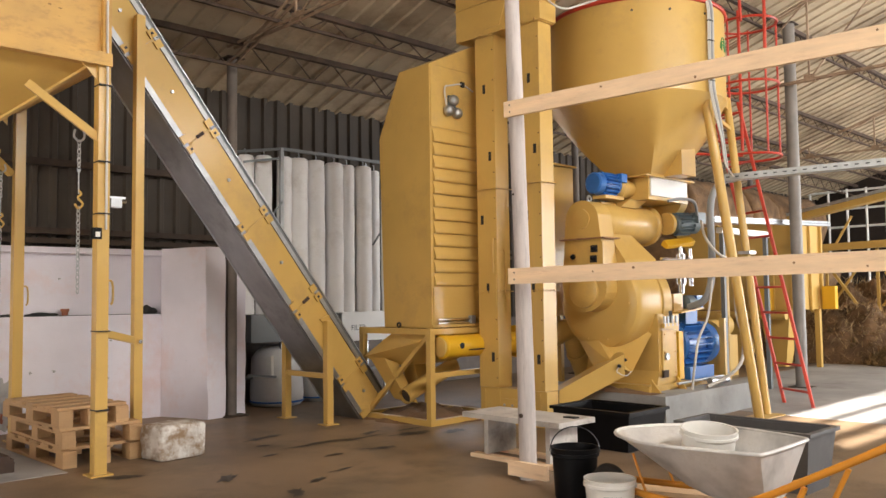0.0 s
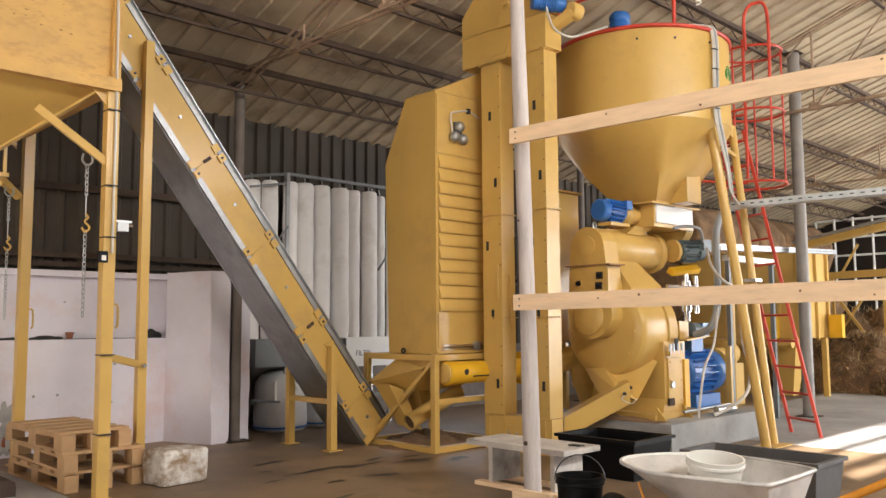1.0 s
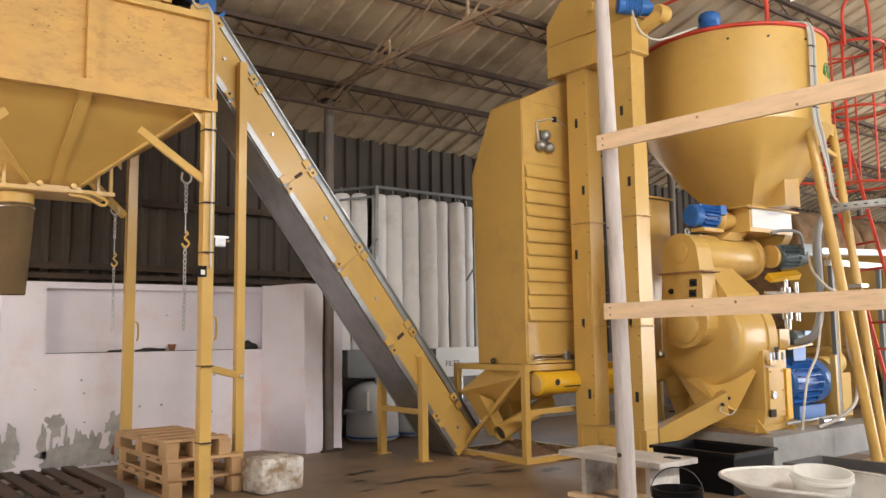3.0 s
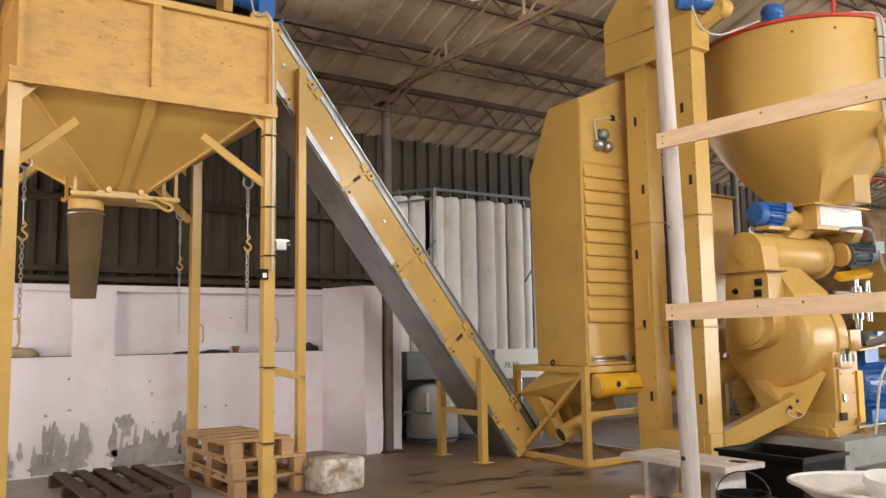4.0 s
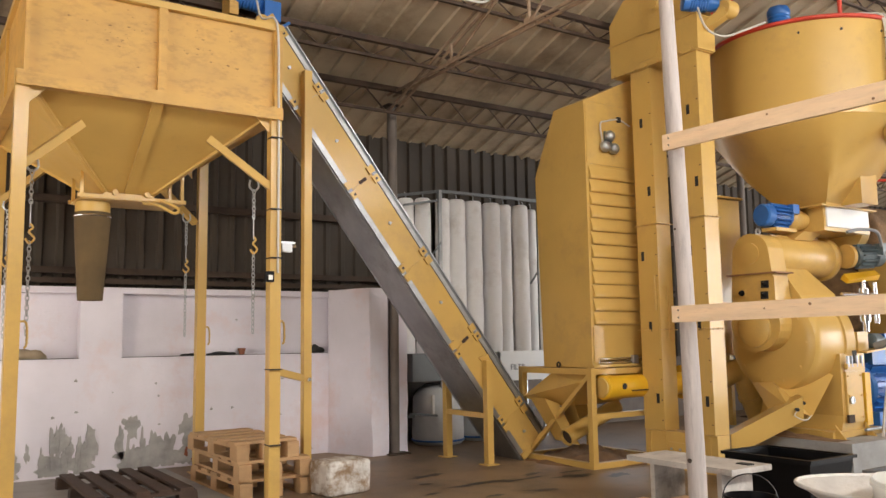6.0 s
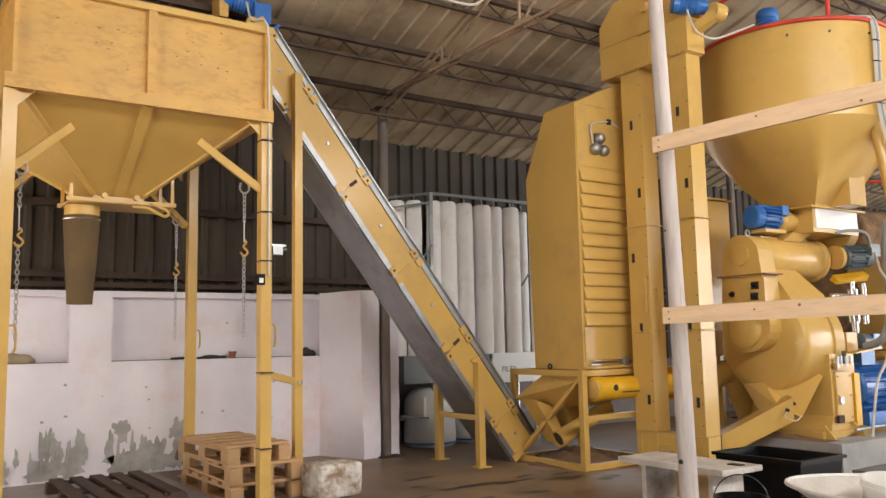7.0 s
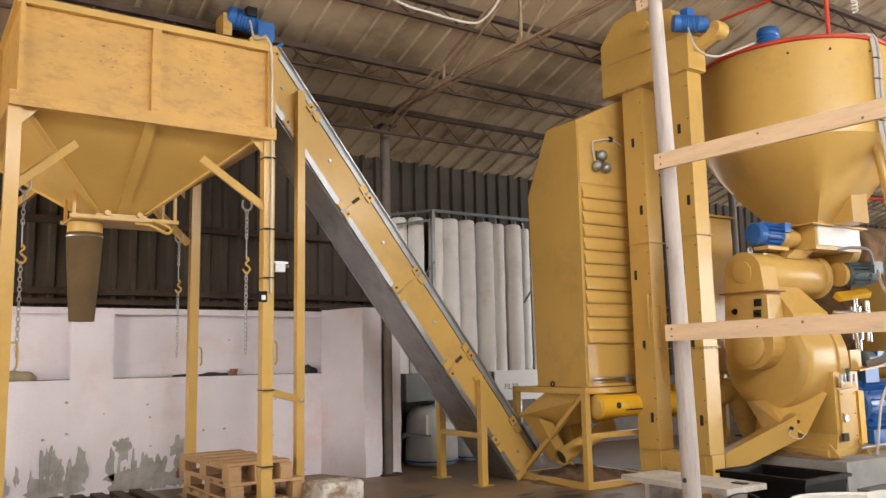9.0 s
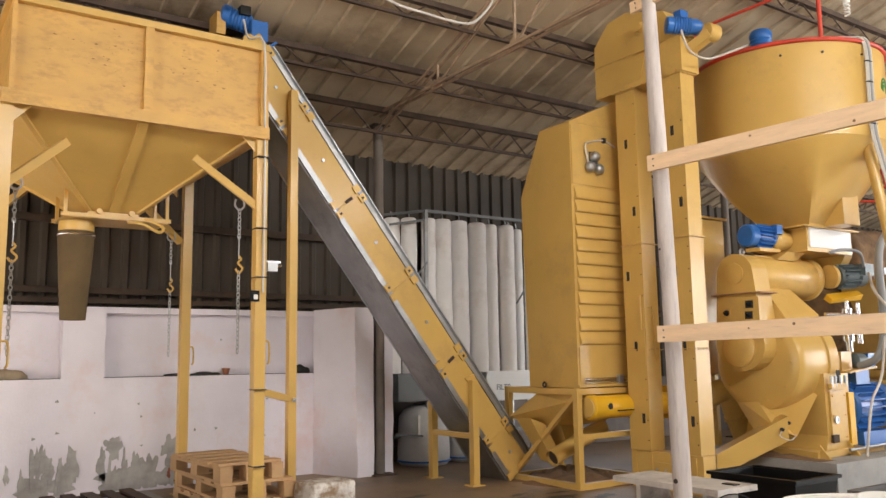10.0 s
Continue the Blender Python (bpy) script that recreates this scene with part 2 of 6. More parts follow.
def prism(bm, pts, axis, lo, hi):
    """The outline pts, in the two other axes in order, from lo to hi along axis."""
    k = "xyz".index(axis)

    def put(p, v):
        c = list(p)
        c.insert(k, v)
        return bm.verts.new(c)

    a, b = [put(p, lo) for p in pts], [put(p, hi) for p in pts]
    bm.faces.new(a[::-1])
    bm.faces.new(b)
    n = len(pts)
    for i in range(n):
        j = (i + 1) % n
        bm.faces.new((a[i], a[j], b[j], b[i]))
    return bm


def loft(bm, loops, caps=True):
    rings = [[bm.verts.new(p) for p in lp] for lp in loops]
    n = len(rings[0])
    for k in range(len(rings) - 1):
        for i in range(n):
            j = (i + 1) % n
            bm.faces.new((rings[k][i], rings[k][j], rings[k + 1][j], rings[k + 1][i]))
    if caps:
        bm.faces.new(rings[0][::-1])
        bm.faces.new(rings[-1])
    return bm


def glide(pts, steps=6):
    """Points on a smooth line through pts."""
    ps = [Vector(p) for p in pts]
    ps = [2 * ps[0] - ps[1]] + ps + [2 * ps[-1] - ps[-2]]
    out = []
    for i in range(1, len(ps) - 2):
        a, b, c, d = ps[i - 1:i + 3]
        for s in range(steps):
            t = s / steps
            out.append(0.5 * (2 * b + (c - a) * t + (2 * a - 5 * b + 4 * c - d) * t * t + (3 * b - a - 3 * c + d) * t ** 3))
    return out + [ps[-2]]


def hose(bm, pts, r, n=8, steps=6):
    line = glide(pts, steps) if steps > 1 else [Vector(p) for p in pts]
    rings = []
    a = None
    for i, p in enumerate(line):
        d = (line[min(i + 1, len(line) - 1)] - line[max(i - 1, 0)]).normalized()
        a = side_axes(d)[0] if a is None else (a - d * a.dot(d)).normalized()
        b = d.cross(a)
        rings.append([bm.verts.new(p + (a * math.cos(2 * math.pi * k / n) + b * math.sin(2 * math.pi * k / n)) * r) for k in range(n)])
    for k in range(len(rings) - 1):
        for i in range(n):
            j = (i + 1) % n
            bm.faces.new((rings[k][i], rings[k][j], rings[k + 1][j], rings[k + 1][i]))
    bm.faces.new(rings[0][::-1])
    bm.faces.new(rings[-1])
    return bm


def ring(bm, c, axis, R, r, n=32, m=8, arc=(0, 360)):
    c = Vector(c)
    a, b = side_axes(axis)
    full = arc[1] - arc[0] >= 360
    k = n if full else n + 1
    pts = [c + (a * math.cos(radians(arc[0] + (arc[1] - arc[0]) * i / n)) + b * math.sin(radians(arc[0] + (arc[1] - arc[0]) * i / n))) * R for i in range(k)]
    if full:
        d = Vector(axis).normalized()
        rings = []
        for p in pts:
            o = (p - c).normalized()
            rings.append([bm.verts.new(p + (o * math.cos(2 * math.pi * j / m) + d * math.sin(2 * math.pi * j / m)) * r) for j in range(m)])
        for i in range(n):
            for j in range(m):
                bm.faces.new((rings[i][j], rings[i][(j + 1) % m], rings[(i + 1) % n][(j + 1) % m], rings[(i + 1) % n][j]))
        return bm
    return hose(bm, pts, r, m, 1)


def corrugated(bm, p0, across, along, width, length, pitch, depth, normal, flat=0.55):
    """A trapezoid-ribbed sheet: ribs run along, repeat across."""
    p0, across, along, normal = Vector(p0), Vector(across).normalized(), Vector(along).normalized(), Vector(normal).normalized()
    n = int(width / pitch)
    prof = []
    for i in range(n):
        s = i * pitch
        prof += [(s, 0), (s + flat * pitch, 0), (s + (flat + (0.1 if flat < 0.7 else 0.04)) * pitch, depth), (s + (0.9 if flat < 0.7 else 0.96) * pitch, depth)]
    prof.append((n * pitch, 0))
    rows = [[bm.verts.new(p0 + across * s + normal * h + along * e) for s, h in prof] for e in (0, length)]
    for i in range(len(prof) - 1):
        bm.faces.new((rows[0][i], rows[0][i + 1], rows[1][i + 1], rows[1][i]))
    return bm


def bolts(parent, places, axis, r=0.012, h=0.012, material=None):
    for p in places:
        q = Vector(p) + Vector(axis).normalized() * h
        part("bolt", cyl(nb(), p, q, r, n=6), material or DARK_STEEL, parent)


# ---- large structure ----
def roof_z(y):
    return 6.51 - 0.33 * y if y > -1 else 6.84 + 0.33 * (y + 1)


WALL_Y = 8.65
ground = part("ground", bx(nb(), -400, 400, -400, 400, -0.4, -0.06), GROUND)
tagged(ground, "pale dusty ground outside the hall", "ground", kind="structure")
floor_ob = part("floor", box(-8, 27, -3.4, 9.0, -0.06, 0.0), FLOOR)
tagged(floor_ob, "dusty brown concrete floor with dark oil stains", "floor", kind="structure")
grey_floor = part("floor_slab", bx(nb(), 8.2, 27, -3.3, 5.6, 0.0, 0.004), FLOOR_GREY)
tagged(grey_floor, "pale grey swept concrete floor area", "floor", kind="structure")


left_slab = part("floor_slab", bx(nb(), -3, 2.22, 6.12, 8.36, 0.0, 0.004), FLOOR_GREY)
tagged(left_slab, "worn grey concrete slab under the hopper", "floor", kind="structure")


def stain(x, y, sx, sy, turn, seed):
    rnd = random.Random(seed)
    bm = nb()
    vs = []
    n = 72
    for i in range(n):
        a = 2 * math.pi * i / n
        c = Vector((math.cos(a) * 1.6, math.sin(a) * 1.6, seed * 7.3))
        r = 1 + 0.75 * noise.fractal(c, 0.7, 2.3, 5) + 0.1 * (rnd.random() - 0.5)
        u, v = r * sx * math.cos(a), r * sy * math.sin(a)
        vs.append(bm.verts.new((x + u * math.cos(turn) - v * math.sin(turn), y + u * math.sin(turn) + v * math.cos(turn), 0.004)))
    bm.faces.new(vs)
    return tagged(part("oil_stain", bm, OIL), "dark oily stain soaked into the concrete floor", "stain", "floor stains", "stuff")


for i, (x, y, sx, sy, a) in enumerate(((4.2, 5.75, 0.35, 0.04, 0.0), (4.55, 5.7, 0.22, 0.03, 0.1), (5.0, 5.55, 0.16, 0.05, -0.2), (4.75, 5.85, 0.12, 0.03, 0.3), (5.15, 5.75, 0.1, 0.035, 0), (2.45, 5.66, 0.16, 0.05, -0.5), (3.3, 4.6, 0.09, 0.03, 0.4), (3.6, 4.75, 0.1, 0.025, 0.2), (3.0, 4.4, 0.1, 0.04, 0.9), (3.55, 5.6, 0.09, 0.025, 0.1), (1.75, 5.2, 0.12, 0.05, 0.4), (4.0, 6.35, 0.16, 0.05, 0.2), (3.75, 6.0, 0.06, 0.03, 0.0), (4.35, 5.2, 0.14, 0.04, -0.3), (5.35, 5.35, 0.12, 0.06, 0.3), (3.9, 5.25, 0.08, 0.03, 0.2), (2.9, 5.1, 0.1, 0.05, 0.7))):
    stain(x, y, sx, sy, a, i)

# cladding of the long wall, with rails
cb = nb()
for xa, wd, za, zb in ((-8, 15.4, 0.9, roof_z(WALL_Y) + 0.04), (7.4, 2.1, 2.5, roof_z(WALL_Y) + 0.04), (9.5, 17.5, 0.9, roof_z(WALL_Y) + 0.04)):
    corrugated(cb, (xa, WALL_Y + 0.06, za), (1, 0, 0), (0, 0, 1), wd, zb - za, 0.19, 0.035, (0, -1, 0))
clad = part("wall_north", cb, SHEET)
tagged(clad, "weathered grey-brown ribbed metal cladding wall", "wall", kind="structure")
plinth_wall = part("wall_north_base", box(4.8, 27, WALL_Y + 0.05, WALL_Y + 0.25, 0, 0.9), GREY_POST)
tagged(plinth_wall, "low brown-grey painted concrete base under the metal cladding", "wall", kind="structure")
outer = part("wall_north_outer", bx(bx(box(-8, 7.4, WALL_Y + 0.26, WALL_Y + 0.3, 0, roof_z(WALL_Y)), 9.5, 27, WALL_Y + 0.26, WALL_Y + 0.3, 0, roof_z(WALL_Y)), 7.4, 9.5, WALL_Y + 0.26, WALL_Y + 0.3, 2.5, roof_z(WALL_Y)), SHEET)
tagged(outer, "outer skin of the cladding wall", "wall", kind="structure")
for z, h in ((2.62, 0.07), (1.93, 0.06), (1.83, 0.05)):
    r = part("cladding_rail", bx(box(-8, 7.4 if z < 2.5 else 9.5, WALL_Y - 0.07, WALL_Y + 0.02, z - h / 2, z + h / 2), 9.5, 27, WALL_Y - 0.07, WALL_Y + 0.02, z - h / 2, z + h / 2), RUST)
    tagged(r, "rusty steel rail across the metal cladding", "rail", "cladding rails", "structure")

# roof
s = math.hypot(1, 0.33)
roof = part("ceiling", corrugated(nb(), (-8, -1, roof_z(-1) + 0.05), (1, 0, 0), (0, 10.3, -0.33 * 10.3), 35, 10.3 * s, 0.26, 0.026, (0, -0.33, -1), 0.82), ROOF)
tagged(roof, "pale grey ribbed roof sheets, seen from below", "ceiling", kind="structure")
roof2 = part("ceiling_south", corrugated(nb(), (-8, -1, roof_z(-1) + 0.05), (1, 0, 0), (0, -3, -0.99), 35, 3.2, 0.26, 0.026, (0, 0.33, -1), 0.82), ROOF)
tagged(roof2, "pale grey ribbed roof sheets, seen from below", "ceiling", kind="structure")
cover = part("roof_cover", loft(nb(), [[(x, -3.6, roof_z(-3.6) + 0.12), (x, -1, roof_z(-1) + 0.12), (x, 9.4, roof_z(9.4) + 0.12), (x, 9.4, roof_z(9.4) + 0.16), (x, -1, roof_z(-1) + 0.16), (x, -3.6, roof_z(-3.6) + 0.16)] for x in (-8.2, 27.2)]), SHEET)
tagged(cover, "outer roof covering of the hall", "roof", kind="structure")


def lattice(name, a, b, depth, label, material, bays):
    """A lattice girder from a to b, with its lower chord depth below."""
    a, b = Vector(a), Vector(b)
    t = thing(name, a, label, "roof beam", "roof beams", "structure")
    dn = Vector((0, 0, -depth))
    part("top_chord", beam(nb(), a, b, 0.06, 0.055), material, t)
    part("bottom_chord", beam(nb(), a + dn, b + dn, 0.035, 0.03), material, t)
    for i in range(bays):
        p, q = a.lerp(b, i / bays), a.lerp(b, (i + 1) / bays)
        mid = p.lerp(q, 0.5) + dn
        part("web_bar", cyl(nb(), p, mid, 0.008, n=6), material, t)
        part("web_bar", cyl(nb(), mid, q, 0.008, n=6), material, t)
    return t


for y in (7.62, 6.93, 6.03, 4.7, 3.4, 2.0, 0.5):
    if y > 3:
        lattice("roof_purlin", (-8, y, roof_z(y) - 0.055), (27, y, roof_z(y) - 0.055), 0.26 if y > 7.5 else 0.17, "rusty brown lattice purlin carrying the roof sheets", PURLIN, 64)
    else:
        p = part("roof_purlin", beam(nb(), (-8, y, roof_z(y) - 0.07), (27, y, roof_z(y) - 0.07), 0.07, 0.1), PURLIN)
        tagged(p, "rusty brown purlin carrying the roof sheets", "roof beam", "roof beams", "structure")


def truss(x, y0=7.8, y1=-3.2):
    t = thing("roof_truss", (x, y0, roof_z(y0) - 0.15), "rusty brown lattice roof truss spanning the hall", "roof truss", "roof trusses", "structure")
    zb = 3.925
    n = 9
    ys = [y0 + (y1 - y0) * i / n for i in range(n + 1)]
    top = [Vector((x, y, roof_z(y) - 0.2)) for y in ys]
    bot = [Vector((x, y, zb)) for y in ys]
    for d in (-0.04, 0.04):
        off = Vector((d, 0, 0))
        part("top_chord", beam(nb(), top[0] + off, Vector((x, -1, roof_z(-1) - 0.2)) + off, 0.02, 0.024), TRUSS, t)
        part("top_chord", beam(nb(), Vector((x, -1, roof_z(-1) - 0.2)) + off, top[-1] + off, 0.02, 0.024), TRUSS, t)
        part("bottom_chord", beam(nb(), bot[0] + off, bot[-1] + off, 0.02, 0.024), TRUSS, t)
    for i in range(1, n):
        part("web_bar", beam(nb(), bot[i], top[i], 0.022, 0.022), TRUSS, t)
        part("web_bar", beam(nb(), bot[i], top[i + 1], 0.018, 0.018), TRUSS, t)
        part("gusset_plate", box(x - 0.006, x + 0.006, bot[i].y - 0.07, bot[i].y + 0.07, zb - 0.03, zb + 0.07), TRUSS, t)
    return t


for x in (-1.6, 4.47, 10.6, 16.7, 22.8):
    truss(x)


def column(x, y, z1, r, material, label):
    t = thing("column", (x, y, 0), label, "column", "hall columns", "structure")
    part("shaft", cyl(nb(), (x, y, 0), (x, y, z1), r, n=20), material, t, smooth=40)
    part("base_plate", box(x - 0.13, x + 0.13, y - 0.13, y + 0.13, 0, 0.015), RUST, t)
    part("cap_plate", box(x - 0.1, x + 0.1, y - 0.1, y + 0.1, z1, z1 + 0.012), RUST, t)
    return t


column(4.5, 7.83, roof_z(7.8) - 0.13, 0.055, GREY_POST, "brown-grey steel pipe column beside the white pier")
column(10.75, 4.44, roof_z(4.44) - 0.3, 0.075, PALE_POST, "pale grey steel pipe column standing on the open floor")
column(10.6, 7.83, roof_z(7.8) - 0.13, 0.055, GREY_POST, "brown-grey steel pipe column along the cladding wall")
column(16.7, 7.83, roof_z(7.8) - 0.13, 0.055, GREY_POST, "brown-grey steel pipe column along the cladding wall")

def roughen(bm, cuts, amount):
    """Masonry faces cut up and made uneven."""
    bmesh.ops.subdivide_edges(bm, edges=list(bm.edges), cuts=cuts, use_grid_fill=True)
    for v in bm.verts:
        c = v.co.copy()
        n_ = noise.noise_vector(c * 6.0) * amount + noise.noise_vector(c * 21.0) * (amount * 0.6)
        n_.z *= 0.5 if c.z > 0.02 else 0.0
        v.co += n_
    return bm


# white masonry wall with niches and a return pier
WY = 8.38
ww = thing("wall_white", (2, WY, 0), "whitewashed masonry wall with shallow niches above a ledge, flaking at its foot", "wall", kind="structure")
part("lower_wall", box(-8, 4.1, WY, WY + 0.26, 0, 1.08), WHITE_WALL, ww, bev=0.012)
part("back_wall", box(-8, 4.1, WY + 0.15, WY + 0.25, 1.08, 1.70), WHITE_WALL, ww)
for x0, x1 in ((1.42, 1.80), (-1.2, -0.8)):
    part("pilaster", box(x0, x1, WY + 0.002, WY + 0.152, 1.078, 1.70), WHITE_WALL, ww, bev=0.01)
# thin black strip along the top of the ledge
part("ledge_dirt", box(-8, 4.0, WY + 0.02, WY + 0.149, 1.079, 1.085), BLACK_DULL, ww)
part("coping", box(-8, 4.1, WY + 0.06, WY + 0.26, 1.70, 1.76), WHITE_WALL, ww, bev=0.015)
part("return_pier", roughen(loft(nb(), [[(3.98, WY - 0.01, z), (4.2 - 0.03 * k, 7.76, z), (4.40, 7.78, z), (4.40, WY + 0.26, z), (4.1, WY + 0.26, z)] for k, z in ((0, 0), (1, 0.9), (1, 1.77))]), 9, 0.011), WHITE_WALL, ww, smooth=35)
part("pier_stub", roughen(box(4.57, 4.68, 7.86, 8.1, 0, 1.66), 11, 0.011), WHITE_WALL, ww, smooth=35)


def patch(name, x, z, sx, sz, seed, material, parent):
    rnd = random.Random(seed)
    n = 26
    ph = [rnd.random() * 6 for _ in range(3)]
    pts = []
    for i in range(n):
        a = 2 * math.pi * i / n
        r = 1 + 0.22 * math.sin(3 * a + ph[0]) + 0.18 * math.sin(5 * a + ph[1]) + 0.3 * (rnd.random() - 0.5)
        pts.append((x + r * sx * math.cos(a), max(0.02, z + r * sz * math.sin(a))))
    return part(name, prism(nb(), pts, "y", WY - 0.003 - 0.0011 * (seed % 20), WY + 0.01), material, parent)


rp = random.Random(11)
spots = [(1.3, 0.10, 0.22, 0.09), (2.05, 0.12, 0.30, 0.10), (2.42, 0.10, 0.12, 0.08), (0.75, 0.1, 0.2, 0.08)]
for xa, xb, n, top in ((1.0, 1.55, 15, 0.42), (1.72, 2.2, 16, 0.5), (2.22, 2.56, 12, 0.52), (0.6, 0.95, 7, 0.3)):
    for _ in range(n):
        hgt = rp.uniform(0.06, 0.17)
        spots.append((rp.uniform(xa, xb), rp.uniform(0.08, top - hgt * 0.6), rp.uniform(0.018, 0.06), hgt))
for i, (x, z, sx, sz) in enumerate(spots):
    patch("bare_patch", x, z, sx, sz, i + 3, BARE_RENDER, ww)
for i in range(14):
    patch("chip", rp.uniform(0.8, 3.8), rp.uniform(0.4, 1.5) if i % 3 else rp.uniform(0.2, 0.9), rp.uniform(0.006, 0.016), rp.uniform(0.005, 0.012), 90 + i, BARE_RENDER, ww)
patch("brick_patch", 2.47, 0.14, 0.05, 0.07, 77, BRICK_RED, ww)
patch("crack", 3.5, 0.06, 0.3, 0.03, 78, BARE_RENDER, ww)

# closing walls
# out of view; high strip and rails are added to shape the sun patch
south = thing("wall_south", (9, -3.2, 0), "unseen cladding wall with a doorway and an added high strip that lets in light", "wall", kind="structure")
ZR = roof_z(-3.2) + 0.1
part("panel", box(-8, 0.2, -3.3, -3.1, 0, ZR), SHEET, south)
part("lower_panel", box(0.2, 8, -3.3, -3.1, 0, 4.2), SHEET, south)
part("lintel_panel", bx(box(8, 13.3, -3.3, -3.1, 0, 4.2), 13.3, 14.5, -3.3, -3.1, 3.4, 4.2), SHEET, south)
part("upper_panel", box(0.2, 14.5, -3.3, -3.1, 5.15, ZR), SHEET, south)
part("far_panel", box(22.2, 27, -3.3, -3.1, 0, ZR), SHEET, south)
part("door_lintel", box(14.5, 22.2, -3.3, -3.1, 4.2, ZR), SHEET, south)
part("rail", box(0.2, 14.5, -3.24, -3.16, 4.42, 4.50), RUST, south)
part("rail", box(0.2, 14.5, -3.24, -3.16, 4.76, 4.80), RUST, south)
# end wall set close and near-black in place of the unlit depth
east = thing("wall_east", (22.3, 3, 0), "far end wall, near-black to stand for the unlit depth of the hall", "wall", kind="structure")
part("panel", box(22.3, 22.5, -3.09, 8.6, 0, 6.3), DARK_WALL, east)
# out of view; left wide open so that fill light comes in
west = thing("wall_west", (-8, 3, 0), "unseen gable wall with a wide opening added for fill light", "wall", kind="structure")
part("upper_panel", box(-8.2, -8, -3.3, 9, 4.5, 6.9), SHEET, west)
part("jamb", box(-8.2, -8, -3.3, -2.2, 0, 4.5), SHEET, west)
part("jamb", box(-8.2, -8, 5.4, 9, 0, 4.5), SHEET, west)


# ---- hopper ----
def hopper():
    x0, x1, y0, y1 = 0.55, 2.38, 5.83, 7.93
    t = thing("feed_hopper", ((x0 + x1) / 2, (y0 + y1) / 2, 0), "tan-painted steel feed hopper on four legs, paint worn and scuffed", "hopper")
    p = 0.085
    for x in (x0, x1 - p):
        for y in (y0, y1 - p):
            k = 0.065 if y > y0 else 0.0
            leg = part("leg", box(x + k, x + p + k, y, y + p, 0.012, 3.0), YELLOW, t, bev=0.006)
            part("foot_plate", box(x + k - 0.035, x + k + p + 0.035, y - 0.035, y + p + 0.035, 0, 0.012), YELLOW, leg)
    # ring beam
    for a, b in (((x0 + p, x1 - p), (y0 - 0.012, y0 + p)), ((x0 + p, x1 - p), (y1 - p, y1 - 0.003)), ((x0 + 0.003, x0 + p), (y0 + p, y1 - p)), ((x1 - p, x1 - 0.003), (y0 + p, y1 - p))):
        part("ring_beam", box(*a, *b, 2.905, 2.985), YELLOW_WORN, t, bev=0.005)
    part("ring_face", box(x0 + 0.002, x1 - 0.002, y0 - 0.034, y0 - 0.014, 2.892, 2.982), YELLOW_WORN, t, bev=0.004)
    # bin walls
    w = 0.03
    bx0, bx1, by0, by1 = x0 + 0.045, x1 - 0.02, y0 + 0.04, y1 - 0.03
    for q in ((bx0, bx1, by0, by0 + 0.006), (bx0, bx1, by1 - 0.006, by1), (bx0, bx0 + 0.006, by0 + 0.006, by1 - 0.006), (bx1 - 0.006, bx1, by0 + 0.006, by1 - 0.006)):
        part("bin_wall", box(*q, 2.985, 3.62), YELLOW_WORN, t)
    xm, ym = (bx0 + bx1) / 2, (by0 + by1) / 2
    rs = random.Random(12)
    for _ in range(70):
        cx, cz, w = rs.gauss(bx0 + 0.62 if rs.random() < 0.6 else bx1 - 0.45, 0.16), rs.gauss(3.38, 0.09), rs.choice((0.002, 0.003, 0.004, 0.007, 0.011))
        pts = [(cx + w * rs.uniform(0.5, 1.5) * math.cos(q * 0.785), cz + w * rs.uniform(0.15, 0.7) * math.sin(q * 0.785)) for q in range(8)]
        part("scuff", prism(nb(), pts, "y", by0 - 0.0012, by0 + 0.002), SCUFF, t)
    for x in (bx0, xm - 0.03, bx1 - 0.04):
        part("stiffener", box(x, x + 0.06 if x != bx0 else x + 0.03, by0 - 0.045, by0 - 0.001, 2.986, 3.60), YELLOW_WORN, t, bev=0.004)
    part("stiffener", box(bx0 - 0.022, bx0 - 0.001, ym - 0.03, ym + 0.03, 2.986, 3.60), YELLOW, t, bev=0.004)
    for q in ((bx0 - 0.03, bx1 + 0.03, by0 - 0.05, by0 + 0.02), (bx0 - 0.03, bx1 + 0.03, by1 - 0.02, by1 + 0.03), (bx0 - 0.03, bx0 + 0.02, by0 + 0.02, by1 - 0.02), (bx1 - 0.02, bx1 + 0.03, by0 + 0.02, by1 - 0.02)):
        part("rim", box(*q, 3.60, 3.65), YELLOW, t, bev=0.004)
    # pyramid
    gx, gy, gz, g = 1.46, 6.88, 2.37, 0.16
    top = [(x0 + p, y0 + p * 0.6, 2.93), (x1 - p, y0 + p * 0.6, 2.93), (x1 - p, y1 - p * 0.6, 2.93), (x0 + p, y1 - p * 0.6, 2.93)]
    bot = [(gx - g, gy - g, gz), (gx + g, gy - g, gz), (gx + g, gy + g, gz), (gx - g, gy + g, gz)]
    part("cone", loft(nb(), [top, bot], caps=False), YELLOW, t)
    a, b = Vector(((x0 + x1) / 2, y0 + p * 0.6 - 0.012, 2.91)), Vector((gx, gy - g - 0.014, gz + 0.01))
    part("cone_rib", beam(nb(), a, b, 0.075, 0.02), YELLOW, t)
    for k in range(4):
        part("cone_edge", beam(nb(), top[k], bot[k], 0.035, 0.02), YELLOW, t)
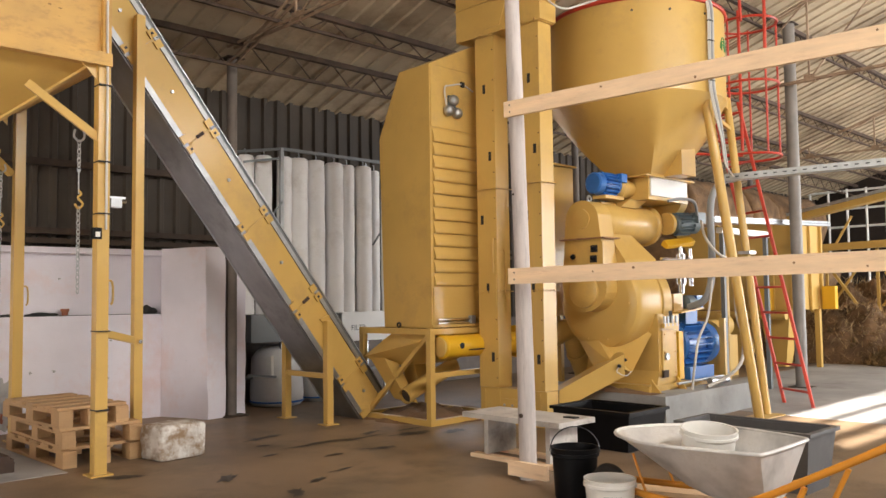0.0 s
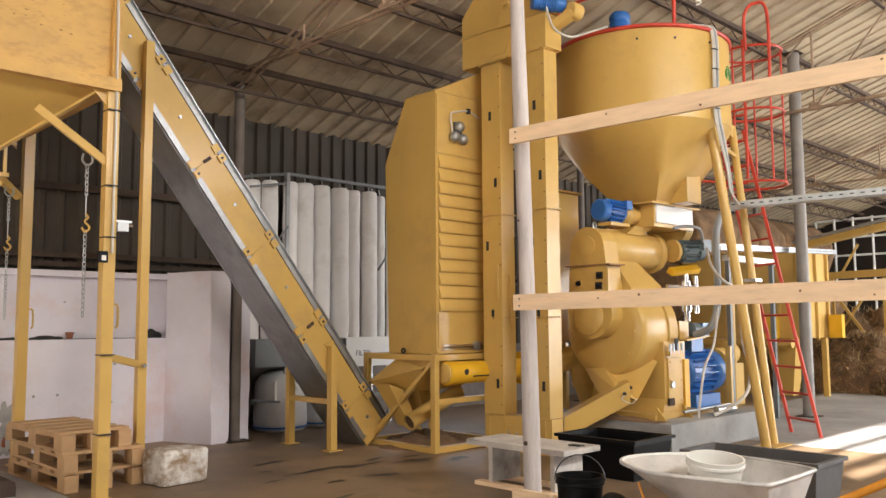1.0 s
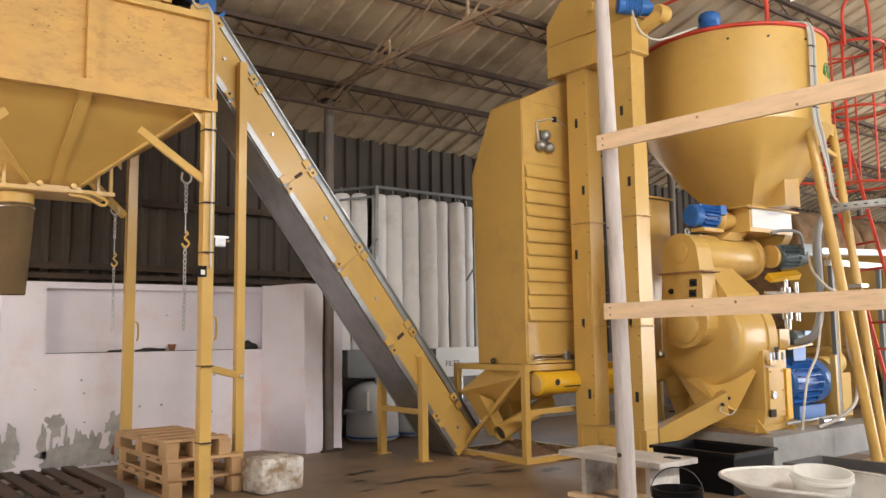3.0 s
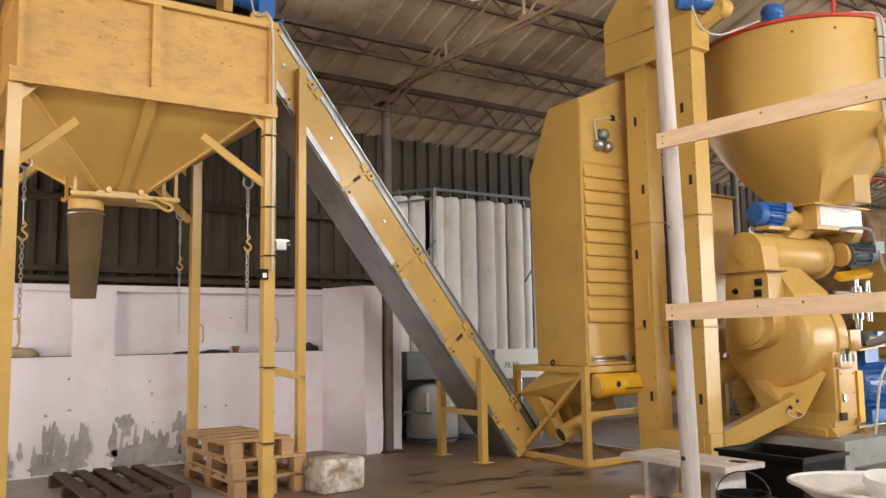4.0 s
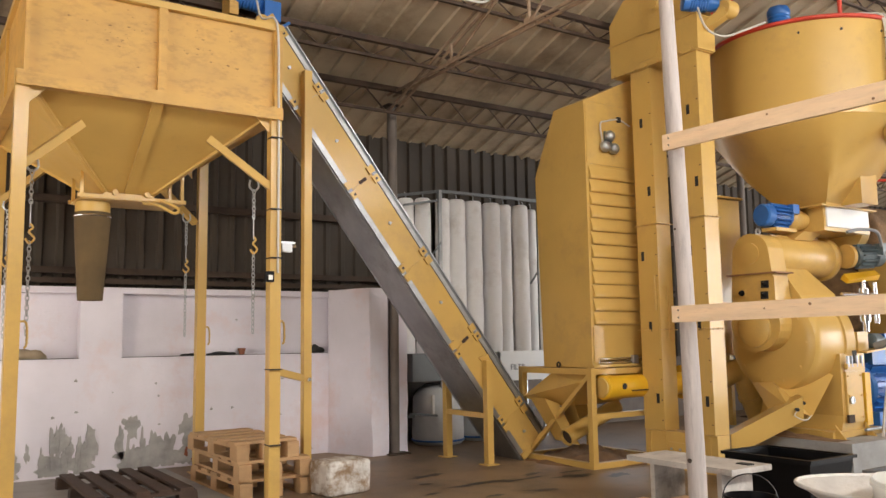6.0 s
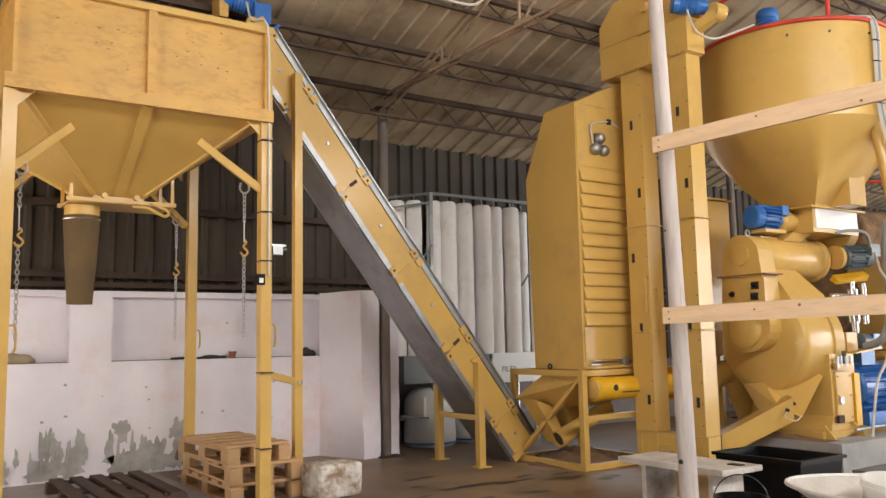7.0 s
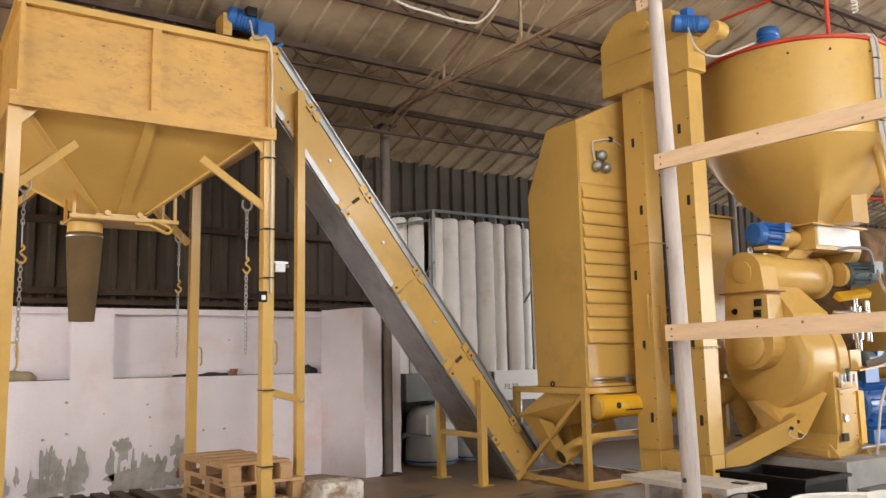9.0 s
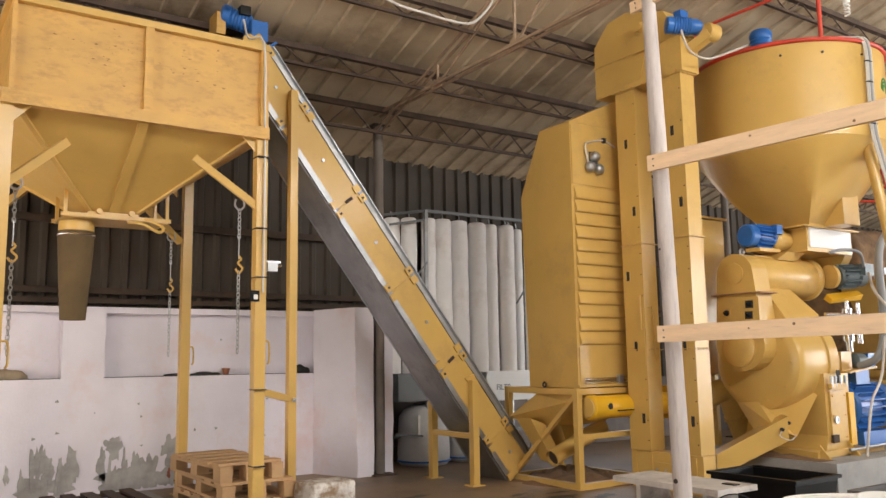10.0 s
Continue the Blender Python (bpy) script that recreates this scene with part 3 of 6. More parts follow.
    # corner gussets and knee braces
    for sx, x in ((1, x0 + p), (-1, x1 - p)):
        for y in (y0 + 0.03, y1 - 0.06):
            part("gusset", prism(nb(), [(x, 2.905), (x + sx * 0.11, 2.905), (x, 2.79)], "y", y, y + 0.01), YELLOW, t)
    for x, xx in ((x0 + p / 2, x0 + 0.44), (x1 - p / 2, x1 - 0.5)):
        for y, yy in ((y0 + p / 2, 0.16), (y1 - p / 2, -0.16)):
            part("knee_brace", beam(nb(), (x, y, 2.36), (xx, y + yy, 2.735), 0.055, 0.055), YELLOW, t)
    for x, y in ((x0 + p, y0 + 0.04), (x1, y0 + 0.04), (x1 + 0.065, y1 - 0.05)):
        part("leg_handle", hose(nb(), [(x - 0.005, y, 1.36), (x + 0.04, y, 1.35), (x + 0.045, y, 1.22), (x + 0.03, y, 1.19)], 0.008, 6, 3), YELLOW, t, smooth=50)
    # slide gate
    part("gate_plate", box(gx - 0.36, gx + 0.42, gy - 0.2, gy + 0.2, gz - 0.045, gz - 0.03), YELLOW, t)
    part("gate_flange", box(gx - 0.19, gx + 0.19, gy - 0.2, gy + 0.2, gz - 0.03, gz + 0.01), YELLOW, t, bev=0.004)
    for y in (gy - 0.215, gy + 0.185):
        part("gate_rail", box(gx - 0.38, gx + 0.44, y, y + 0.03, gz - 0.04, gz - 0.01), YELLOW, t)
    for x in (gx - 0.36, gx + 0.40):
        for y in (gy - 0.2, gy + 0.16):
            part("gate_hanger", box(x, x + 0.025, y, y + 0.025, gz - 0.03, gz + 0.22), YELLOW, t)
    for x in (gx - 0.11, gx + 0.13):
        part("roller", cyl(nb(), (x, gy - 0.235, gz + 0.01), (x, gy - 0.195, gz + 0.01), 0.022, n=14), YELLOW, t, smooth=40)
    part("gate_handle", hose(nb(), [(gx + 0.1, gy - 0.22, gz - 0.06), (gx + 0.2, gy - 0.3, gz - 0.08), (gx + 0.31, gy - 0.34, gz - 0.14), (gx + 0.34, gy - 0.34, gz - 0.10), (gx + 0.22, gy - 0.27, gz - 0.03)], 0.012), YELLOW, t, smooth=50)
    part("spout_collar", cyl(nb(), (gx - 0.23, gy, gz - 0.15), (gx - 0.23, gy, gz - 0.05), 0.13, n=28), YELLOW, t, smooth=40)
    part("discharge_sleeve", lathe(nb(), (gx - 0.23, gy, gz - 0.13), (0, 0, -1), [(0, 0.132), (0.05, 0.134), (0.3, 0.12), (0.5, 0.105), (0.69, 0.093), (0.69, 0.085), (0.1, 0.12)], 28, caps=False), CANVAS, t, "brown canvas discharge sleeve", smooth=50)
    part("sleeve_clamp", ring(nb(), (gx - 0.23, gy, gz - 0.16), (0, 0, 1), 0.136, 0.008, 28, 6), STAINLESS, t)
    # cable run up the front leg
    part("cable", hose(nb(), [(x1 - 0.03, y0 - 0.015, z) for z in (1.72, 2.0, 2.4, 2.8)] + [(x1 - 0.035, y0 - 0.018, 3.1), (x1 - 0.05, y0 - 0.015, 3.66), (x1 - 0.13, y0 + 0.1, 3.72), (x1 - 0.1, y0 + 0.3, 3.95)], 0.009, 6, 4), CABLE_WHITE, t, smooth=50)
    for z in (0.45, 1.0, 1.83, 2.2, 2.75):
        part("cable_tie", box(x1 - p - 0.004, x1 + 0.004, y0 - 0.028, y0 + p + 0.004, z, z + 0.008), BLACK_DULL, t)
    return t


hopper()


# ---- inclined conveyor ----
def conveyor():
    lo, hi = Vector((5.42, 0, 0.10)), Vector((2.56, 0, 3.86))
    d = (hi - lo).normalized()
    up = Vector((d.z, 0, -d.x))
    if up.z < 0:
        up = -up
    y0, y1 = 6.60, 7.06
    t = thing("inclined_conveyor", (5.0, 6.9, 0), "inclined scraper conveyor with tan side plates and galvanised casing", "conveyor")

    def slab(name, s0, s1, h0, h1, ya, yb, material, bev=0.0, parent=None):
        pts = []
        for s, h in ((s0, h0), (s1, h0), (s1, h1), (s0, h1)):
            v = lo + d * s + up * h
            pts.append((v.x, v.z))
        return part(name, prism(nb(), pts, "y", ya, yb), material, parent or t, bev=bev)

    n = (hi - lo).length
    slab("casing", 0, n, -0.20, 0.165, y0 + 0.01, y1 - 0.01, GALV_DULL)
    slab("lid", 0, n, 0.167, 0.195, y0 - 0.004, y1 + 0.012, STEEL_GREY)
    slab("lid_edge", 0, n, 0.197, 0.207, y0 - 0.014, y1 + 0.014, GALV)
    joints = (0.0, 0.46, 1.38, 2.29, 3.21, 4.08, n)
    for i, (a, b) in enumerate(zip(joints, joints[1:])):
        side = slab("side_plate", a + 0.001, b - 0.001, -0.135, 0.125, y0 - 0.008, y0 + 0.008, YELLOW)
        slab("upper_flange", a + 0.004, b - 0.004, 0.127, 0.166, y0 - 0.02, y0 + 0.008, GALV_DULL, parent=side)
        slab("lower_flange", a + 0.004, b - 0.004, -0.19, -0.137, y0 - 0.014, y0 + 0.008, GALV_DULL, parent=side)
        for h in (-0.15, 0.13):
            for e in (a + 0.05, b - 0.05):
                slab("lug", e - 0.035, e + 0.035, h - 0.035, h + 0.035, y0 - 0.03, y0 - 0.01, YELLOW, 0.006, side)
                if i % 2:
                    slab("lug_bolt", e - 0.010, e + 0.010, h - 0.010, h + 0.010, y0 - 0.037, y0 - 0.03, DARK_STEEL, 0.003, side)
        v = lo + d * ((a + b) / 2) + up * 0.0
        part("bolt", cyl(nb(), (v.x, y0 - 0.022, v.z), (v.x, y0 - 0.008, v.z), 0.016, n=6), GALV, side)
        if i in (1, 3):
            v = lo + d * b
            part("inspection_slot", beam(nb(), Vector((v.x - 0.035, y0 - 0.014, v.z - 0.02)), Vector((v.x + 0.03, y0 - 0.014, v.z + 0.03)), 0.012, 0.03), RUST, side)
    slab("far_flange", 0, n, -0.205, -0.1, y1 - 0.009, y1 + 0.012, GALV)
    slab("head_box", n, n + 0.14, -0.20, 0.15, y0 - 0.02, y1 + 0.02, YELLOW, 0.01)
    slab("head_flange", n - 0.012, n + 0.012, -0.24, 0.23, y0 - 0.05, y1 + 0.05, BLUE)
    v = lo + d * (n + 0.12)
    part("shaft_bearing", cyl(nb(), (v.x, y0 - 0.07, v.z), (v.x, y0 - 0.02, v.z), 0.06, n=18), YELLOW, t, smooth=40)
    m = lo + d * (n + 0.14) + up * 0.27 + Vector((-0.1, 0, 0))
    part("gear_box", box(m.x - 0.06, m.x + 0.09, y0 + 0.0, y0 + 0.2, m.z - 0.13, m.z + 0.05), BLUE, t, bev=0.035, segs=3)
    part("motor", lathe(nb(), (m.x - 0.03, y0 + 0.1, m.z + 0.04), (-1, 0.3, 0.25), [(0, 0.07), (0.03, 0.09)] + [(0.04 + 0.014 * k, 0.095 if k % 2 else 0.086) for k in range(11)] + [(0.19, 0.102), (0.25, 0.102), (0.27, 0.08)], 24), BLUE, t, smooth=40)
    part("terminal_box", box(m.x - 0.16, m.x - 0.07, y0 + 0.0, y0 + 0.09, m.z + 0.08, m.z + 0.16), BLACK_DULL, t, bev=0.01)
    part("spout_cover", box(m.x - 0.34, m.x - 0.26, y0 + 0.10, y0 + 0.3, m.z - 0.1, m.z + 0.10), YELLOW_WORN, t, bev=0.01)
    # trestle near the foot
    for y in (6.55, 7.27):
        leg = part("trestle_leg", box(4.78, 4.85, y - 0.035, y + 0.035, 0.01, 1.0), YELLOW, t, bev=0.005)
        part("foot_plate", box(4.74, 4.89, y - 0.07, y + 0.07, 0, 0.01), YELLOW, leg)
    part("trestle_bar", box(4.79, 4.84, 6.585, 7.235, 0.44, 0.49), YELLOW, t, bev=0.004)
    part("trestle_gusset", prism(nb(), [(4.74, 1.02), (4.90, 0.86), (4.85, 1.06)], "y", 6.575, 6.59), YELLOW, t)
    # tall post under the head, tied to the hopper
    part("head_post", box(2.855, 2.925, 6.48, 6.55, 0.0, 3.57), YELLOW, t, bev=0.005)
    part("head_post", box(2.855, 2.925, 7.26, 7.33, 0.0, 3.40), YELLOW, t, bev=0.005)
    part("tie_bar", beam(nb(), (2.42, 6.1, 0.99), (2.86, 6.5, 0.90), 0.03, 0.055), YELLOW, t)
    part("tie_bolt", cyl(nb(), (2.89, 6.44, 0.89), (2.89, 6.48, 0.89), 0.018, n=6), STAINLESS, t)
    return t


conveyor()


# ---- cooler on its stand ----
def cooler():
    x0, x1, y0, y1 = 5.36, 6.33, 5.68, 6.75
    t = thing("pellet_cooler", (6.0, 6.2, 0), "tall tan-painted pellet cooler with louvred front on an open angle-iron stand", "machine")
    p = 0.06
    for x in (x0, x1 - p):
        for y in (y0, y1 - p):
            part("stand_leg", box(x, x + p, y, y + p, 0, 0.92), YELLOW, t, bev=0.004)
    for z in (0.0, 0.86):
        for q in ((x0 + p, x1 - p, y0 + 0.002, y0 + p - 0.002), (x0 + p, x1 - p, y1 - p + 0.002, y1 - 0.002), (x0 + 0.002, x0 + p - 0.002, y0 + p, y1 - p), (x1 - p + 0.002, x1 - 0.002, y0 + p, y1 - p)):
            part("stand_rail", box(*q, z, z + 0.055), YELLOW, t, bev=0.003)
    part("stand_rail", box(x0 + p, x1 - p, y0 + 0.004, y0 + p - 0.004, 0.45, 0.5), YELLOW, t, bev=0.003)
    part("diagonal", beam(nb(), (x0 + 0.03, y1 - 0.1, 0.06), (x0 + 0.03, y0 + 0.04, 0.86), 0.04, 0.04), YELLOW, t)
    # discharge hopper in the stand
    top = [(x0 + 0.07, y0 + 0.1, 0.86), (x1 - 0.1, y0 + 0.1, 0.86), (x1 - 0.1, 6.32, 0.86), (x0 + 0.07, 6.32, 0.86)]
    mid = [(x0 - 0.02, y0 + 0.14, 0.79), (x1 - 0.12, y0 + 0.12, 0.80), (x1 - 0.12, y1 - 0.10, 0.70), (x0 - 0.02, y1 - 0.09, 0.62)]
    bot = [(5.50, 6.08, 0.56), (6.1, 6.08, 0.56), (6.1, 6.34, 0.52), (5.44, 6.40, 0.53)]
    part("discharge_hopper", loft(nb(), [top, mid, bot]), YELLOW, t)
    for i, (px, pz, qx, qz) in enumerate(((5.30, 0.60, 5.58, 0.17), (5.66, 0.60, 5.78, 0.26))):
        part("outlet_spout", loft(nb(), [[(px - 0.07, 6.2, pz + 0.03), (px + 0.11, 6.2, pz - 0.03), (px + 0.11, 6.42, pz - 0.03), (px - 0.07, 6.42, pz + 0.03)], [(qx - 0.07, 6.2, qz + 0.03), (qx + 0.09, 6.2, qz - 0.02), (qx + 0.09, 6.38, qz - 0.02), (qx - 0.07, 6.38, qz + 0.03)]]), YELLOW, t, bev=0.004)
    pipe = part("return_pipe", lathe(nb(), (5.40, 6.1, 0.25), (0.93, 0.0, 0.355), [(0.04, 0.07), (0, 0.074), (0, 0.084), (0.03, 0.084), (0.035, 0.078), (0.74, 0.078)], 28), YELLOW, t, smooth=40)
    part("pipe_mouth", cyl(nb(), (5.428, 6.1, 0.2607), (5.44, 6.1, 0.265), 0.069, n=24), RUST, pipe)
    # vibrating drum
    dr = part("drum_motor", lathe(nb(), (5.47, 5.66, 0.74), (1, 0, 0), [(0, 0.10), (0.015, 0.115), (0.1, 0.115), (0.1, 0.108), (1.1, 0.108), (1.12, 0.09)], 28), CHROME_YELLOW, t, "bright yellow cylindrical drum", smooth=35)
    part("end_cap", lathe(nb(), (5.468, 5.66, 0.74), (-1, 0, 0), [(0, 0.096), (0.012, 0.09), (0.02, 0.02)], 24), YELLOW, dr, smooth=40)
    part("drum_mark", cyl(nb(), (5.66, 5.553, 0.75), (5.66, 5.549, 0.75), 0.03, n=14), BLACK_DULL, dr)
    part("drum_flange", lathe(nb(), (6.56, 5.66, 0.75), (1, 0, 0), [(0, 0.11), (0.0, 0.165), (0.05, 0.17), (0.10, 0.165), (0.12, 0.10)], 32), CHROME_YELLOW, dr, smooth=40)
    part("drum_stripe", box(5.75, 6.2, 5.549, 5.555, 0.70, 0.712), BLACK_DULL, dr)
    # body
    bx0, bx1, by0, by1 = 5.46, 6.45, 5.76, 6.52
    zt, zc = 3.50, 2.86
    side = [(by0, 0.92), (by1 - 0.06, 0.92), (by1, zc), (by1 - 0.32, zt), (by0, zt)]
    part("body", prism(nb(), side, "x", bx0, bx1), YELLOW, t, bev=0.006)
    part("roof_hood", loft(nb(), [[(bx0 + 0.0, by0, zt + 0.002), (bx1, by0, zt + 0.002), (bx1, by1 - 0.32, zt + 0.002), (bx0, by1 - 0.32, zt + 0.002)], [(6.1, by0, 3.8), (bx1, by0, 3.8), (bx1, by1 - 0.4, 3.8), (6.1, by1 - 0.4, 3.8)]]), YELLOW, t)
    # louvres: overlapping slats, each tilted outwards at its foot
    zs = 1.32
    k = 0
    while zs < 2.84:
        h = 0.128
        curve = [(0.128, 0.006), (0.11, 0.011), (0.09, 0.018), (0.065, 0.027), (0.04, 0.034), (0.022, 0.036), (0.010, 0.033), (0.004, 0.024), (0.003, 0.004)]
        slat = prism(nb(), [(by0 - 0.003, zs + h)] + [(by0 - o, zs + q) for q, o in curve], "x", bx0 + 0.03, bx1 - 0.02)
        part("louvre_slat", slat, YELLOW, t, smooth=70)
        zs += h
        k += 1
    part("lower_panel", box(bx0 + 0.02, bx1 - 0.02, by0 - 0.012, by0 - 0.001, 0.98, 1.30), YELLOW, t, bev=0.004)
    part("base_flange", box(bx0 - 0.03, bx1 + 0.03, by0 - 0.05, by0 - 0.02, 0.925, 0.95), YELLOW, t)
    for z in (0.965, 1.0):
        part("adjuster_rod", cyl(nb(), (bx0 + 0.05, by0 - 0.035, z), (bx1, by0 - 0.035, z), 0.012, n=10), STAINLESS, t, smooth=40)
    part("adjuster_block", box(5.95, 6.01, by0 - 0.06, by0 - 0.015, 0.95, 1.03), GALV, t, bev=0.004)
    part("front_top_panel", box(bx0 + 0.012, bx1 - 0.02, by0 - 0.01, by0 - 0.001, 2.88, 3.47), YELLOW, t, bev=0.004)
    part("lifting_eye", ring(nb(), (bx0 - 0.036, 6.20, 0.945), (1, 0, 0), 0.022, 0.009, 16, 6), BLACK_DULL, t)
    # three round vibrator cups and their cable
    sg = part("sensor_plate", box(5.70, 5.80, by0 - 0.03, by0 - 0.011, 3.10, 3.22), GREY_MOTOR, t, bev=0.006)
    for x, z in ((5.75, 3.17), (5.685, 3.06), (5.80, 3.05)):
        part("round_cup", lathe(nb(), (x, by0 - 0.03, z), (0, -1, 0), [(0, 0.055), (0.03, 0.055), (0.05, 0.045), (0.062, 0.02)], 20), GALV_DULL, sg, smooth=50)
    part("sensor_cable", hose(nb(), [(5.66, by0 - 0.04, 3.1), (5.64, by0 - 0.035, 3.28), (5.72, by0 - 0.03, 3.32), (5.9, by0 - 0.025, 3.36), (6.05, by0 - 0.03, 3.31)], 0.008, 6), CABLE_WHITE, sg, smooth=50)
    part("cable_clip", box(5.885, 5.925, by0 - 0.035, by0 - 0.012, 3.335, 3.385), BLACK_DULL, sg)
    return t


cooler()


# ---- bucket elevator ----
def elevator():
    x0, x1 = 5.97, 6.16
    t = thing("bucket_elevator", (6.1, 5.2, 0), "tan-painted twin-leg bucket elevator with bolted sections and small windows", "elevator")
    legs = ((5.365, 5.615), (4.80, 5.05))
    part("boot", box(x0 + 0.012, x1 - 0.012, 4.79, 5.62, 0, 0.333), YELLOW, t, bev=0.008)
    for y in (4.86, 5.36, 5.55):
        part("boot_rib", box(x0 + 0.002, x0 + 0.0115, y, y + 0.02, 0.02, 0.31), YELLOW, t)
    part("boot_plate", box(x0 + 0.001, x0 + 0.0115, 5.07, 5.33, 0.06, 0.24), YELLOW, t, bev=0.004)
    for x, zz in ((5.975, 0.1), (5.975, 0.18)):
        for y in (5.1, 5.2, 5.3):
            part("bolt", cyl(nb(), (x, y, zz), (x - 0.012, y, zz), 0.012, n=6), GALV, t)
    for n, (y0, y1) in enumerate(legs):
        zs = (0.335, 1.27, 2.28, 3.81)
        for a, b in zip(zs, zs[1:]):
            leg = part("leg_section", box(x0, x1, y0, y1, a + 0.002, b - 0.002), YELLOW, t, bev=0.006, segs=2)
            part("flange", box(x0 - 0.022, x1 + 0.022, y0 - 0.022, y1 + 0.022, b - 0.008, b - 0.002), YELLOW, leg)
            for k in range(3):
                yb = y0 + (y1 - y0) * (k + 0.5) / 3
                part("bolt", cyl(nb(), (x0 - 0.012, yb, b - 0.016), (x0 - 0.012, yb, b + 0.005), 0.007, n=6), YELLOW_WORN, leg)
                xb = x0 + (x1 - x0) * (k + 0.5) / 3
                part("bolt", cyl(nb(), (xb, y0 - 0.012, b - 0.016), (xb, y0 - 0.012, b + 0.005), 0.007, n=6), YELLOW_WORN, leg)
            for k in range(5):
                z = a + (b - a) * (k + 0.5) / 5
                part("bolt", cyl(nb(), (x0, y0 + 0.02, z), (x0 - 0.005, y0 + 0.02, z), 0.006, n=6), RUST, leg)
        for yw, zw in ((0.13, 3.277), (0.064, 2.596), (0.18, 1.974), (0.117, 1.299), (0.062, 0.629)):
            # the slot: dark recess with a paint-tan inner edge and a thin folded rim
            yc = y0 + (yw if n == 0 else max(0.06, yw - 0.01))
            win = part("window", box(x0 - 0.004, x0 - 0.001, yc - 0.024, yc + 0.024, zw - 0.045, zw + 0.045), BLACK_DULL, t)
            for ya, yb in ((yc - 0.027, yc - 0.016), (yc + 0.024, yc + 0.027)):
                part("window_rim", box(x0 - 0.0065, x0 - 0.0042, ya, yb, zw - 0.047, zw + 0.047), YELLOW, win)
    # inspection door with its latch rod on the south face
    part("inspection_door", box(x0 - 0.008, x0 - 0.001, legs[0][0] + 0.01, legs[0][0] + 0.09, 1.12, 1.66), YELLOW, t, bev=0.003)
    part("latch_rod", hose(nb(), [(x0 + 0.03, legs[0][0] - 0.012, 1.66), (x0 + 0.09, legs[0][0] - 0.02, 1.64), (x0 + 0.10, legs[0][0] - 0.02, 1.2), (x0 + 0.16, legs[0][0] - 0.02, 1.19)], 0.0045, 6, 3), YELLOW_WORN, t, smooth=50)
    part("door_hinge_bar", cyl(nb(), (x0 - 0.02, 5.40, 1.45), (x0 - 0.02, 5.40, 1.78), 0.009, n=8), YELLOW, t)
    # head
    head = [(4.76, 3.812), (5.10, 3.812), (5.86, 3.822), (5.86, 4.37), (5.66, 4.57), (5.42, 4.60), (4.95, 4.45), (4.76, 4.14)]
    hd = part("head", prism(nb(), head, "x", x0 - 0.02, x1 + 0.03), YELLOW, t, bev=0.008)
    part("head_seam", box(x0 - 0.032, x1 + 0.042, 4.75, 5.87, 4.145, 4.158), YELLOW, hd)
    part("head_cover_plate", prism(nb(), [(5.26, 3.87), (5.46, 3.87), (5.52, 4.14), (5.16, 4.14)], "x", x0 - 0.03, x0 - 0.021), YELLOW, hd, bev=0.003)
    for k in range(8):
        part("bolt", cyl(nb(), (x0 - 0.03, 4.82 + 0.14 * k, 3.812), (x0 - 0.026, 4.82 + 0.14 * k, 3.832), 0.008, n=6), YELLOW_WORN, hd)
    part("head_bearing", lathe(nb(), (x0 - 0.02, 5.20, 4.36), (-1, 0, 0), [(0, 0.085), (0.03, 0.085), (0.04, 0.05), (0.08, 0.045)], 20), YELLOW, hd, smooth=40)
    part("bearing_bracket", prism(nb(), [(5.05, 4.12), (5.32, 4.12), (5.28, 4.28), (5.12, 4.28)], "x", x0 - 0.07, x0 - 0.021), YELLOW, hd)
    part("drive_gear", lathe(nb(), (x0 + 0.12, 4.58, 4.15), (1, 0, 0), [(0, 0.07), (0.02, 0.082), (0.13, 0.082), (0.15, 0.065)], 20), YELLOW, hd, smooth=40)
    part("drive_arm", beam(nb(), (x0 + 0.1, 4.77, 4.02), (x0 + 0.16, 4.56, 4.12), 0.1, 0.08), YELLOW, hd)
    mo = part("drive_motor", lathe(nb(), (x0 + 0.06, 4.70, 4.22), (-0.55, 0.35, 0.05), [(-0.10, 0.05), (-0.05, 0.075)] + [(0.012 * k, 0.083 if k % 2 else 0.074) for k in range(15)] + [(0.185, 0.08), (0.225, 0.078), (0.23, 0.06)], 20), BLUE, hd, smooth=40)
    part("terminal_box", box(x0 - 0.07, x0 + 0.03, 4.70, 4.78, 4.29, 4.36), BLUE, mo, bev=0.01)
    part("motor_cable", hose(nb(), [(x0 - 0.05, 4.72, 4.18), (x0 - 0.04, 4.68, 4.02), (x0 + 0.0, 4.62, 3.91), (x0 + 0.12, 4.56, 3.88), (x0 + 0.35, 4.52, 3.97), (x0 + 0.62, 4.5, 4.09)], 0.01, 6), CABLE_WHITE, hd, smooth=50)
    return t


elevator()


# ---- silo over the mill ----
SX, SY, SR = 7.62, 4.80, 0.92


